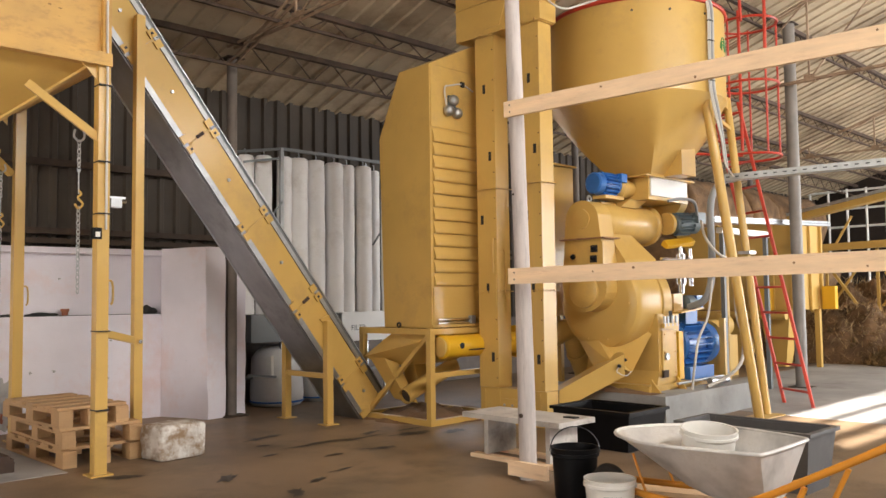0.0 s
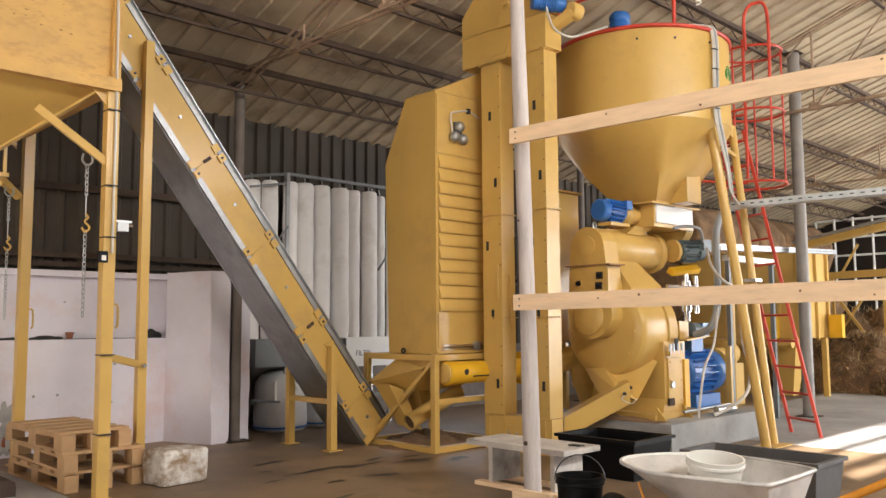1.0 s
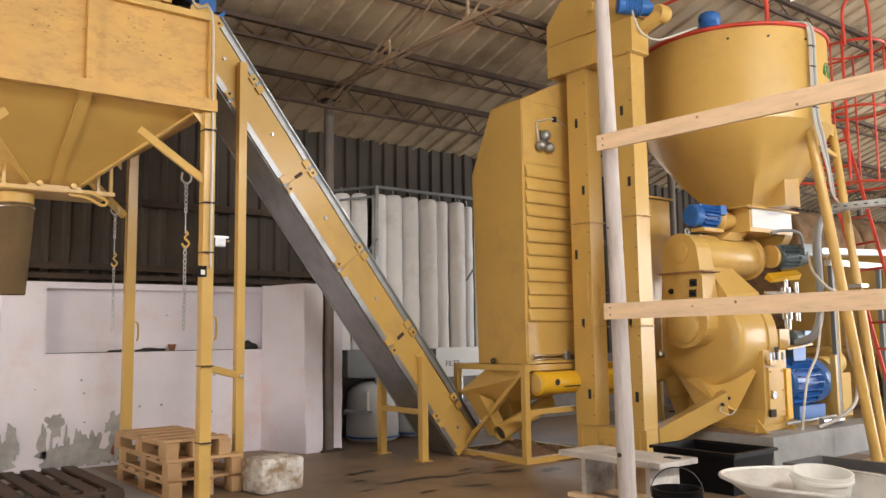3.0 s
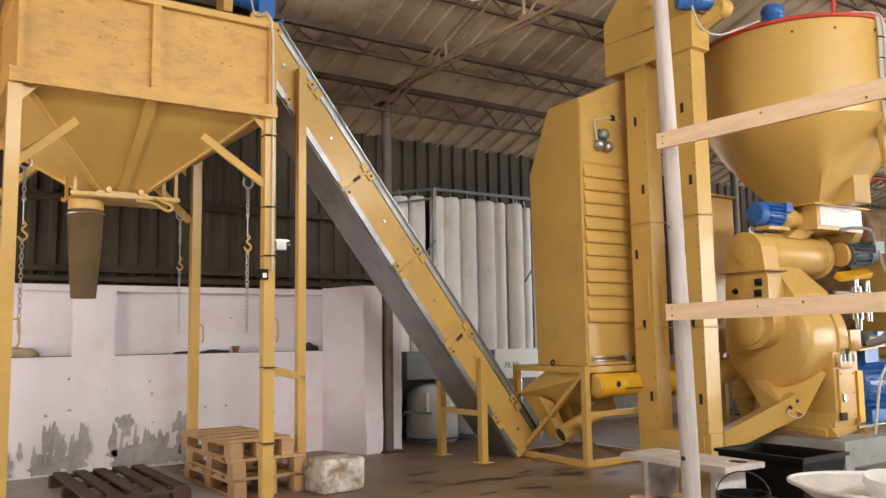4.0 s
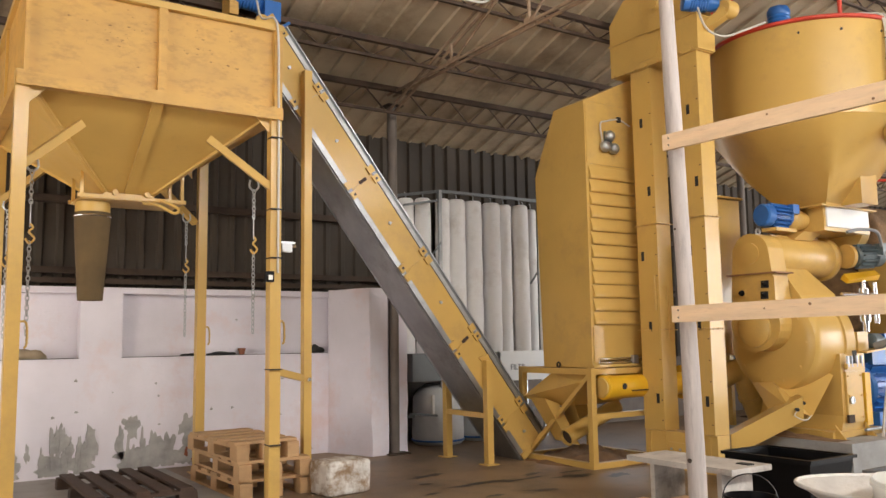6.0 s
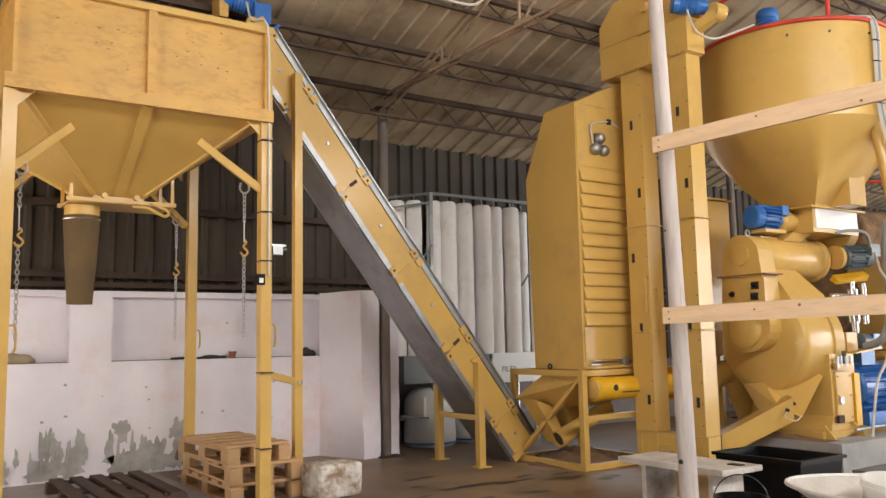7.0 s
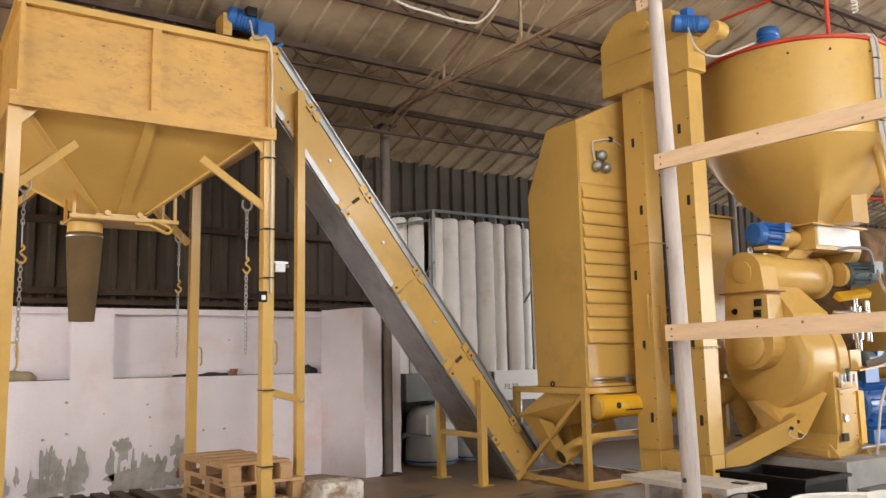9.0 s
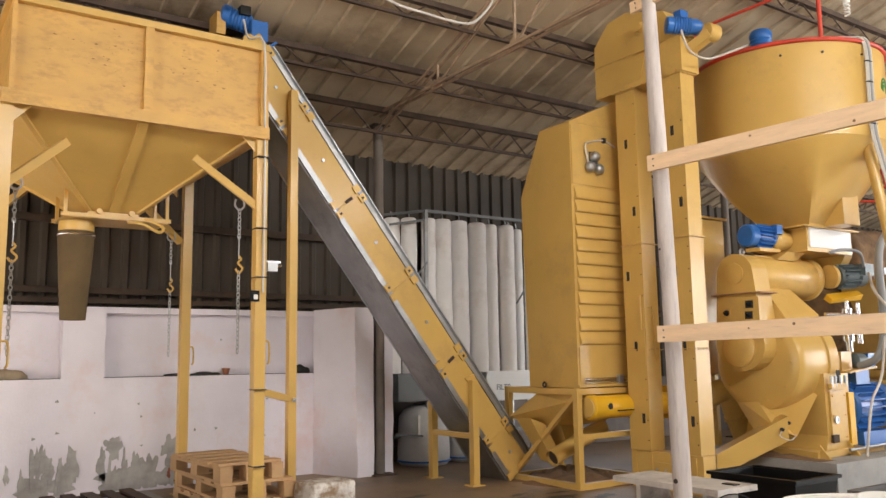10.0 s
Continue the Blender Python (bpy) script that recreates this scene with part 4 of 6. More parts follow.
def silo():
    t = thing("storage_silo", (SX, SY, 0), "tan round steel silo with conical base and red rim", "silo")
    shell = part("shell", lathe(nb(), (SX, SY, 3.2), (0, 0, 1), [(0, SR), (0.03, SR), (0.9, SR)], 72, caps=False), YELLOW, t, smooth=40)
    part("lid", lathe(nb(), (SX, SY, 4.09), (0, 0, 1), [(0, SR - 0.01), (0.12, SR * 0.6), (0.28, 0.05)], 48), YELLOW, t, smooth=40)
    part("rim", ring(nb(), (SX, SY, 4.105), (0, 0, 1), SR + 0.006, 0.022, 72, 8), RED, t, "red painted rim", smooth=50)
    ox, oy = SX + 0.03, SY - 0.04
    rings = []
    n = 64
    for k in range(9):
        f = k / 8
        r = SR * (1 - f) + 0.25 * f
        z = 3.2 * (1 - f) + 2.46 * f
        cx, cy = SX * (1 - f) + ox * f, SY * (1 - f) + oy * f
        lp = []
        for i in range(n):
            a = 2 * math.pi * i / n
            c, s_ = math.cos(a), math.sin(a)
            q = 1 + (1 / max(abs(c), abs(s_)) - 1) * f * 0.9
            lp.append((cx + r * q * c, cy + r * q * s_, z))
        rings.append(lp)
    part("cone", loft(nb(), rings, caps=False), YELLOW, t, smooth=50)
    part("outlet_neck", box(ox - 0.25, ox + 0.25, oy - 0.25, oy + 0.25, 2.446, 2.62), YELLOW, t, bev=0.006)
    part("neck_door", box(ox + 0.0, ox + 0.28, oy - 0.46, oy - 0.2, 2.447, 2.84), YELLOW, t, "square inspection neck", bev=0.006)
    for a, b in (((7.56, 3.99, 3.33), (7.80, 3.64, 0.0)), ((8.33, 4.13, 3.31), (8.10, 3.70, 0.0))):
        part("leg", cyl(nb(), a, b, 0.048 if a[0] < 8 else 0.04, n=16), YELLOW, t, smooth=40)
    part("leg_plate", box(7.70, 8.2, 3.56, 3.78, 0, 0.012), YELLOW, t)
    part("leg_bracket", loft(nb(), [[(8.12, 4.08, 3.22), (8.36, 4.10, 3.16), (8.36, 4.35, 3.16), (8.12, 4.3, 3.22)], [(8.12, 4.08, 3.34), (8.36, 4.10, 3.3), (8.36, 4.35, 3.3), (8.12, 4.3, 3.34)]]), YELLOW, t, bev=0.01)
    part("leg_tie", beam(nb(), (7.60, 3.96, 3.02), (8.29, 4.08, 2.97), 0.03, 0.04), YELLOW, t)
    for z in (1.52, 1.62):
        part("leg_clamp", box(8.14, 8.28, 3.84, 3.97, z, z + 0.03), GALV, t)
    for a, b in (((8.2, 5.4, 3.2), (8.3, 5.5, 0.0)),):
        part("leg", beam(nb(), a, b, 0.2, 0.09), YELLOW, t)
    part("level_sensor", lathe(nb(), (SX + 0.18, SY + 0.36, 4.24), (0, 0, 1), [(0, 0.14), (0.08, 0.14), (0.09, 0.11)] + [(0.10 + 0.02 * k, 0.12 if k % 2 else 0.108) for k in range(16)] + [(0.44, 0.12), (0.48, 0.10), (0.50, 0.05)], 24), BLUE, t, "blue fan motor on the silo lid", smooth=40)
    part("rim_post", cyl(nb(), (SX - 0.5, SY - 0.72, 4.1), (SX - 0.5, SY - 0.72, 4.72), 0.02, n=10), RED, t)
    part("rim_post", cyl(nb(), (SX - 0.7, SY + 0.55, 4.1), (SX - 0.7, SY + 0.55, 4.6), 0.018, n=10), RED, t)
    part("guard_rail", cyl(nb(), (SX - 0.7, SY + 0.55, 4.6), (SX - 0.5, SY - 0.72, 4.7), 0.016, n=10), RED, t)
    for a in (-2.2, -2.6, -1.75):
        x, y = SX + (SR - 0.002) * math.cos(a), SY + (SR - 0.002) * math.sin(a)
        part("bolt", cyl(nb(), (x, y, 3.98), (x + 0.012 * math.cos(a), y + 0.012 * math.sin(a), 3.98), 0.012, n=8), DARK_STEEL, t)
    # green mark, as plain shapes bent to the shell
    a0 = math.atan2(-SY, -SX) + 1.25

    def on_shell(da, z):
        return (SX + (SR + 0.003) * math.cos(a0 + da), SY + (SR + 0.003) * math.sin(a0 + da), z)

    for k in range(3):
        pts = [on_shell((0.10 - 0.022 * k) * math.cos(q), 3.66 + (0.16 - 0.035 * k) * math.sin(q)) for q in [i * math.pi / 14 for i in range(1, 14)]]
        part("green_mark", hose(nb(), pts, 0.006, 5, 1), GREEN, t)
    part("green_mark", hose(nb(), [on_shell(-0.06 + 0.12 * i / 8, 3.50 + 0.02 * math.sin(i)) for i in range(9)], 0.016, 5, 1), GREEN, t)
    part("green_mark", hose(nb(), [on_shell(0.05, 3.56 + 0.01 * i) for i in range(9)], 0.008, 5, 1), GREEN, t)
    return t


silo()


# ---- pellet mill on its plinth ----
plinth = part("machine_plinth", box(6.80, 8.55, 4.06, 5.75, 0, 0.27), CONCRETE, bev=0.012)
tagged(plinth, "cast grey concrete plinth under the pellet mill", "plinth")


def electric_motor(parent, c, axis, r, length, material, name="motor", fins=0, label=""):
    c, d = Vector(c), Vector(axis).normalized()
    rb = r * 0.82 if fins else r
    m = part(name, lathe(nb(), c, d, [(0, r * 0.55), (0.02, r * 0.9), (0.05, r), (0.06, rb), (length * 0.70, rb), (length * 0.74, r * 1.04), (length * 0.96, r * 1.04), (length, r * 0.9)], 32), material, parent, label, smooth=35)
    a, b = side_axes(d)
    for i in range(fins):
        q = 2 * math.pi * i / fins
        o = a * math.cos(q) + b * math.sin(q)
        tg = d.cross(o) * 0.005
        p0, p1 = c + d * 0.06, c + d * length * 0.7
        part("fin", loft(nb(), [[p0 + o * r * 0.84 - tg, p0 + o * r * 0.84 + tg, p0 + o * (r * 1.12 + 0.008) + tg, p0 + o * (r * 1.12 + 0.008) - tg], [p1 + o * r * 0.84 - tg, p1 + o * r * 0.84 + tg, p1 + o * (r * 1.12 + 0.008) + tg, p1 + o * (r * 1.12 + 0.008) - tg]]), material, m)
    return m


def pellet_mill():
    t = thing("pellet_mill", (7.2, 4.85, 0.27), "tan-painted pellet mill with round press chamber, conditioner and blue motor", "machine")
    z0 = 0.27
    # base and gearbox
    part("base_rail", box(6.98, 8.5, 4.34, 4.44, z0, z0 + 0.06), YELLOW, t, bev=0.005)
    part("base_rail", box(6.98, 8.5, 5.2, 5.3, z0, z0 + 0.06), YELLOW, t, bev=0.005)
    part("gear_housing", loft(nb(), [[(7.16, 4.36, z0 + 0.06), (7.60, 4.36, z0 + 0.06), (7.60, 5.25, z0 + 0.06), (7.16, 5.25, z0 + 0.06)], [(7.20, 4.36, 0.46), (7.60, 4.36, 0.46), (7.60, 5.22, 0.46), (7.20, 5.22, 0.46)], [(7.20, 4.36, 1.02), (7.60, 4.36, 1.02), (7.60, 5.1, 1.02), (7.20, 5.1, 1.02)]]), YELLOW, t, bev=0.008)
    part("housing_skirt", box(7.06, 7.64, 4.33, 5.28, z0 + 0.002, z0 + 0.058), YELLOW, t, bev=0.006)
    part("side_plate", box(7.24, 7.5, 4.335, 4.359, 0.40, 0.86), YELLOW, t, bev=0.008)
    for x in (7.27, 7.47):
        for z in (0.44, 0.64, 0.82):
            part("bolt", cyl(nb(), (x, 4.335, z), (x, 4.325, z), 0.010, n=6), YELLOW_WORN, t)
    part("drain_block", box(7.21, 7.30, 4.31, 4.334, 0.40, 0.47), RUST, t, bev=0.004)
    part("gear_cover", box(7.52, 7.61, 4.32, 4.359, 0.36, 0.84), CHROME_YELLOW, t, bev=0.01)
    part("oil_glass", lathe(nb(), (7.3, 4.33, 0.6), (0, -1, 0), [(0, 0.035), (0.015, 0.035), (0.015, 0.022), (0.01, 0.02)], 18), GALV, t, smooth=40)
    for x in (7.24, 7.3, 7.38, 7.46):
        part("valve", cyl(nb(), (x, 4.31, 0.9), (x, 4.31, 1.0), 0.014, n=10), GALV, t)
    part("valve_block", box(7.22, 7.48, 4.3, 4.335, 0.88, 0.93), YELLOW, t, bev=0.004)
    part("gauge_plate", box(7.36, 7.42, 4.325, 4.333, 0.92, 1.05), BLACK_DULL, t)
    for x in (7.02, 7.5):
        part("foot_gusset", prism(nb(), [(4.34, z0), (4.24, z0), (4.34, z0 + 0.12)], "x", x, x + 0.02), YELLOW, t)
    # press chamber
    ch = part("press_chamber", lathe(nb(), (6.88, 4.85, 1.13), (1, 0, 0), [(0.0, 0.36), (0.01, 0.41), (0.03, 0.445), (0.06, 0.462), (0.10, 0.468), (0.44, 0.475)], 56), YELLOW, t, smooth=30)
    part("chamber_ring", lathe(nb(), (7.32, 4.85, 1.13), (1, 0, 0), [(0, 0.475), (0.005, 0.495), (0.15, 0.495), (0.155, 0.475)], 56), YELLOW, ch, smooth=35)
    part("back_flange", lathe(nb(), (7.46, 4.85, 1.13), (1, 0, 0), [(0, 0.42), (0.1, 0.40), (0.12, 0.3)], 48), YELLOW, ch, smooth=35)
    for i in range(10):
        a = 2 * math.pi * i / 10
        y, z = 4.85 + 0.37 * math.cos(a), 1.13 + 0.37 * math.sin(a)
        part("bolt", cyl(nb(), (6.90, y, z), (6.872, y, z), 0.009, n=6), YELLOW, ch)
    # chamber outlet funnel and discharge chute
    part("outlet_funnel", loft(nb(), [[(6.92, 4.90, 0.80), (7.42, 4.43, 1.04), (7.42, 5.0, 0.80), (6.98, 5.2, 0.82)], [(6.64, 4.52, 0.56), (6.84, 4.44, 0.47), (6.95, 4.7, 0.46), (6.72, 4.78, 0.5)]]), YELLOW, t)
    chute = part("discharge_chute", loft(nb(), [[(6.66, 4.40, 0.66), (6.90, 4.62, 0.66), (6.90, 4.62, 0.45), (6.66, 4.40, 0.45)], [(6.20, 4.82, 0.33), (6.44, 5.04, 0.33), (6.44, 5.04, 0.14), (6.20, 4.82, 0.14)]]), YELLOW, t, bev=0.004)
    part("chute_wire", hose(nb(), [(6.60, 4.40, 0.56), (6.56, 4.42, 0.50), (6.62, 4.36, 0.46), (6.7, 4.35, 0.5)], 0.005, 5), CABLE_WHITE, chute)
    for p in ((6.61, 4.43, 0.55), (6.72, 4.44, 0.6)):
        part("knob", cyl(nb(), p, (p[0] - 0.03, p[1] - 0.03, p[2]), 0.016, n=8), BLACK_DULL, chute)
    # front cover: tall plate with rounded foot and head
    pts = []
    for i in range(13):
        a = math.pi + math.pi * i / 12
        pts.append((4.87 + 0.265 * math.cos(a), 1.30 + 0.25 * math.sin(a)))
    for i in range(13):
        a = math.pi * i / 12
        pts.append((4.885 + 0.2 * math.cos(a), 1.96 + 0.2 * math.sin(a)))
    fc = part("front_cover", prism(nb(), pts, "x", 6.70, 6.93), YELLOW, t, bev=0.012)
    part("cover_lip", box(6.67, 6.94, 4.60, 5.14, 1.768, 1.782), KNOT, fc, bev=0.003)
    part("head_disc", lathe(nb(), (6.70, 4.885, 1.97), (-1, 0, 0), [(0, 0.1), (0.015, 0.1), (0.02, 0.05)], 24), YELLOW, fc, smooth=40)
    part("bearing_cap", lathe(nb(), (6.70, 4.87, 1.26), (-1, 0, 0), [(0, 0.17), (0.03, 0.168), (0.045, 0.13), (0.05, 0.05)], 28), YELLOW, fc, smooth=40)
    part("cover_door", box(6.685, 6.70, 4.63, 5.08, 1.45, 1.74), YELLOW, fc, bev=0.005)
    for y, z, r in ((4.98, 1.60, 0.03), (4.73, 1.67, 0.025), (4.74, 1.57, 0.025)):
        part("knob_plate", box(6.678, 6.685, y - 0.04, y + 0.04, z - 0.035, z + 0.035), BLACK_DULL if r < 0.03 else YELLOW, fc)
        part("knob", lathe(nb(), (6.678, y, z), (-1, 0, 0), [(0, r), (0.02, r * 0.8), (0.035, r * 0.5)], 14), BLACK_PLASTIC, fc, smooth=40)
    part("lifting_lug", ring(nb(), (6.86, 4.9, 2.19), (0, 1, 0), 0.03, 0.01, 14, 6), GALV, fc)
    # conditioner drum
    cd = part("conditioner", lathe(nb(), (6.9, 4.885, 1.96), (1, 0, 0), [(0, 0.185), (0.02, 0.195), (0.9, 0.195), (0.92, 0.22), (0.96, 0.22), (0.98, 0.16)], 40), YELLOW, t, smooth=40)
    part("conditioner_lid", box(6.98, 7.75, 4.84, 4.93, 2.145, 2.165), YELLOW, cd, bev=0.005)
    part("inlet_hood", loft(nb(), [[(6.94, 4.47, 1.36), (7.46, 4.44, 1.36), (7.46, 5.2, 1.36), (6.94, 5.2, 1.36)], [(6.94, 4.55, 1.56), (7.45, 4.52, 1.58), (7.45, 5.15, 1.58), (6.94, 5.15, 1.56)], [(6.94, 4.74, 1.83), (7.36, 4.74, 1.83), (7.36, 5.05, 1.83), (6.94, 5.05, 1.83)]]), YELLOW, t, bev=0.03, segs=3)
    # feeder
    fd = part("feeder", box(7.42, 8.2, 4.56, 5.0, 2.2, 2.43), YELLOW, t, bev=0.01)
    part("feeder_side", box(7.45, 8.18, 4.545, 4.559, 2.24, 2.43), WHITE_PAINT, fd, bev=0.004)
    part("feeder_round_end", lathe(nb(), (8.12, 4.78, 2.26), (1, 0, 0), [(0, 0.2), (0.14, 0.2), (0.17, 0.16)], 32), YELLOW, fd, smooth=40)
    part("feeder_flange", box(7.3, 8.26, 4.5, 5.05, 2.43, 2.445), YELLOW, fd)
    part("feeder_neck", loft(nb(), [[(7.3, 4.7, 2.2), (7.6, 4.7, 2.2), (7.6, 5.0, 2.2), (7.3, 5.0, 2.2)], [(7.2, 4.75, 2.12), (7.5, 4.75, 2.12), (7.5, 5.02, 2.12), (7.2, 5.02, 2.12)]]), YELLOW, fd)
    part("gear_drum", lathe(nb(), (7.18, 4.8, 2.32), (1, 0, 0), [(0, 0.08), (0.03, 0.11), (0.14, 0.11), (0.16, 0.09), (0.25, 0.09)], 24), YELLOW, fd, smooth=40)
    bm_ = electric_motor(t, (7.20, 4.80, 2.335), (-1, 0.12, 0.03), 0.105, 0.36, BLUE, "feeder_motor", 18, "small blue feeder motor")
    part("terminal_box", box(7.12, 7.22, 4.68, 4.74, 2.36, 2.45), BLUE, bm_, bev=0.008)
    part("motor_foot", box(6.92, 7.25, 4.74, 4.90, 2.19, 2.225), YELLOW, bm_)
    # conditioner drive motor
    gm = electric_motor(t, (7.95, 4.62, 1.97), (1, -0.25, 0.04), 0.105, 0.36, GREY_MOTOR, "conditioner_motor", 14, "grey-green finned motor")
    part("terminal_box", box(8.18, 8.34, 4.42, 4.52, 1.98, 2.1), GREY_MOTOR, gm, bev=0.01)
    part("drive_disc", lathe(nb(), (7.88, 4.64, 1.97), (1, -0.25, 0.04), [(0, 0.12), (0.04, 0.12), (0.07, 0.08)], 24), YELLOW, gm, smooth=40)
    part("belt_guard", loft(nb(), [[(7.72, 4.52, 1.72), (8.1, 4.42, 1.78), (8.14, 4.5, 1.83), (7.76, 4.6, 1.79)], [(7.72, 4.55, 1.69), (8.1, 4.45, 1.73), (8.14, 4.54, 1.77), (7.76, 4.64, 1.74)]]), CHROME_YELLOW, t, bev=0.005)
    # steam fittings
    fit = part("steam_valve", lathe(nb(), (7.92, 4.5, 1.22), (0, 0, 1), [(0, 0.03), (0.1, 0.03), (0.1, 0.05), (0.2, 0.05), (0.2, 0.025), (0.32, 0.025), (0.32, 0.045), (0.42, 0.045), (0.42, 0.02), (0.5, 0.02)], 18), STAINLESS, t, "bright steel steam valve group", smooth=35)
    part("second_valve", lathe(nb(), (8.05, 4.46, 1.3), (0, 0, 1), [(0, 0.025), (0.15, 0.025), (0.15, 0.045), (0.26, 0.045), (0.26, 0.02), (0.4, 0.02)], 18), STAINLESS, fit, smooth=35)
    part("cross_pipe", cyl(nb(), (7.5, 4.48, 1.58), (8.1, 4.46, 1.58), 0.016, n=10), STAINLESS, fit)
    part("cross_pipe", cyl(nb(), (7.62, 4.48, 1.45), (8.12, 4.46, 1.45), 0.014, n=10), STAINLESS, fit)
    part("pump", lathe(nb(), (7.84, 4.44, 1.13), (1, -0.1, 0), [(0, 0.05), (0.02, 0.075), (0.13, 0.075), (0.15, 0.05), (0.24, 0.045)], 20), GREY_MOTOR, fit, smooth=40)
    part("pump_head", box(8.02, 8.14, 4.38, 4.48, 1.06, 1.2), BLUE, fit, bev=0.01)
    part("bracket", box(7.58, 7.76, 4.4, 4.6, 1.02, 1.22), YELLOW, t, bev=0.006)
    part("shelf_plate", loft(nb(), [[(7.55, 4.3, 1.02), (7.98, 4.28, 1.06), (7.98, 4.5, 1.06), (7.55, 4.5, 1.02)], [(7.55, 4.3, 1.035), (7.98, 4.28, 1.075), (7.98, 4.5, 1.075), (7.55, 4.5, 1.035)]]), YELLOW, t)
    # main motor
    mm = electric_motor(t, (7.82, 4.62, 0.68), (1, 0, 0), 0.225, 0.72, BLUE, "main_motor", 22, "large blue finned main motor")
    part("terminal_box", box(7.92, 8.16, 4.46, 4.72, 0.90, 1.06), BLUE, mm, bev=0.012)
    part("motor_foot", box(7.8, 8.3, 4.36, 4.88, z0 + 0.06, 0.46), BLUE, mm, bev=0.01)
    part("fan_guard", lathe(nb(), (8.58, 4.62, 0.68), (1, 0, 0), [(0, 0.25), (0.1, 0.22), (0.16, 0.1)], 28), YELLOW, t, smooth=40)
    part("guard_post", box(8.44, 8.48, 4.3, 4.36, z0 + 0.06, 0.95), YELLOW, t)
    part("shaft_cover", cyl(nb(), (7.56, 4.62, 0.68), (7.84, 4.62, 0.68), 0.13, n=24), YELLOW, t, smooth=40)
    part("skid_rod", cyl(nb(), (7.3, 4.22, z0 + 0.07), (8.35, 4.28, z0 + 0.07), 0.014, n=8), GALV_DULL, t)
    part("lubricator", cyl(nb(), (7.9, 4.2, z0 + 0.05), (8.2, 4.16, z0 + 0.05), 0.035, n=16), GALV, t, smooth=40)
    # rear duct elbow
    duct = part("suction_duct", hose(nb(), [(7.05, 5.62, 0.74), (7.18, 5.50, 0.84), (7.28, 5.46, 0.80), (7.34, 5.45, 0.64), (7.47, 5.45, 0.40), (7.52, 5.45, 0.285)], 0.12, 20), YELLOW, t, smooth=50)
    part("duct_collar", lathe(nb(), (7.36, 5.45, 0.60), (0.5, 0.0, -0.87), [(0, 0.12), (0, 0.135), (0.03, 0.135), (0.03, 0.12)], 28, caps=False), YELLOW, duct, smooth=40)
    return t


pellet_mill()
def rear_duct():
    t = thing("air_duct", (7.22, 5.62, 0.27), "tan-painted square sheet-metal air duct standing behind the mill", "duct")
    part("casing", box(7.04, 7.40, 5.5, 5.72, 1.02, 2.62), YELLOW, t, bev=0.006)
    part("top_flange", box(7.01, 7.43, 5.47, 5.75, 2.63, 2.65), YELLOW, t, bev=0.004)
    part("lower_flange", box(7.01, 7.43, 5.47, 5.75, 1.0, 1.018), YELLOW, t, bev=0.004)
    for x in (7.07, 7.33):
        part("foot", box(x, x + 0.05, 5.66, 5.71, 0.27, 0.998), YELLOW, t, bev=0.003)
    for z in (1.5, 2.0):
        part("seam", box(7.036, 7.404, 5.496, 5.499, z, z + 0.02), YELLOW, t)
    return t


rear_duct()
dust = nb()
bmesh.ops.create_grid(dust, x_segments=28, y_segments=28, size=0.5)
for v in dust.verts:
    r = v.co.length / 0.5
    v.co = Vector((6.92 + v.co.x * 0.24, 4.75 + v.co.y * 1.1, 0.272 + max(0, 1 - r) * 0.05 * (0.6 + noise.noise(v.co * 9))))
tagged(part("spilled_meal", dust, SAWDUST), "brown spilled meal on the plinth edge", "spill", kind="stuff")


heap = nb()
bmesh.ops.create_grid(heap, x_segments=40, y_segments=40, size=0.5)
for v in heap.verts:
    r = v.co.length / 0.5
    v.co = Vector((5.95 + v.co.x * 1.5, 6.35 + v.co.y * 1.5, -0.004 + max(0, 1 - r) * 0.12 * (0.7 + noise.noise(v.co * 9))))
tagged(part("spilled_meal", heap, SAWDUST), "brown spilled meal heaped under the cooler stand", "spill", kind="stuff")


def run_of_hose(name, pts, r, material, label):
    return tagged(part(name, hose(nb(), pts, r, 10, 8), material, smooth=50), label, "hose", "hoses round the mill")


run_of_hose("hose", [(8.2, 4.44, 2.06), (8.05, 4.4, 2.2), (7.85, 4.45, 2.22), (7.7, 4.5, 2.19)], 0.016, CABLE_GREY, "grey flexible conduit looped over the grey motor")
run_of_hose("hose", [(8.22, 4.02, 2.42), (8.02, 4.06, 2.37), (7.9, 4.1, 2.24), (7.83, 4.1, 2.02), (7.84, 4.1, 1.68), (7.8, 4.1, 1.33), (7.76, 4.16, 1.15), (7.78, 4.34, 1.08)], 0.036, CABLE_GREY, "thick grey conduit hanging beside the mill")
run_of_hose("hose", [(8.2, 4.4, 2.0), (7.72, 4.1, 1.78), (7.82, 4.02, 1.62), (8.0, 3.98, 1.57), (8.2, 3.96, 1.57)], 0.014, CABLE_WHITE, "thin pale hose in a slack loop")
run_of_hose("hose", [(7.80, 4.08, 1.4), (7.68, 4.08, 1.0), (7.52, 4.1, 0.77), (7.42, 4.1, 0.5), (7.4, 4.12, 0.285)], 0.012, CABLE_WHITE, "thin pale hose hanging in front of the blue motor")
run_of_hose("hose", [(8.0, 3.95, 1.5), (8.01, 3.95, 1.3), (8.04, 3.95, 0.98), (8.16, 3.95, 0.75), (8.1, 3.96, 0.5), (7.86, 4.02, 0.36), (7.66, 4.1, 0.29)], 0.018, CABLE_WHITE, "pale clear hose drooping to the plinth")

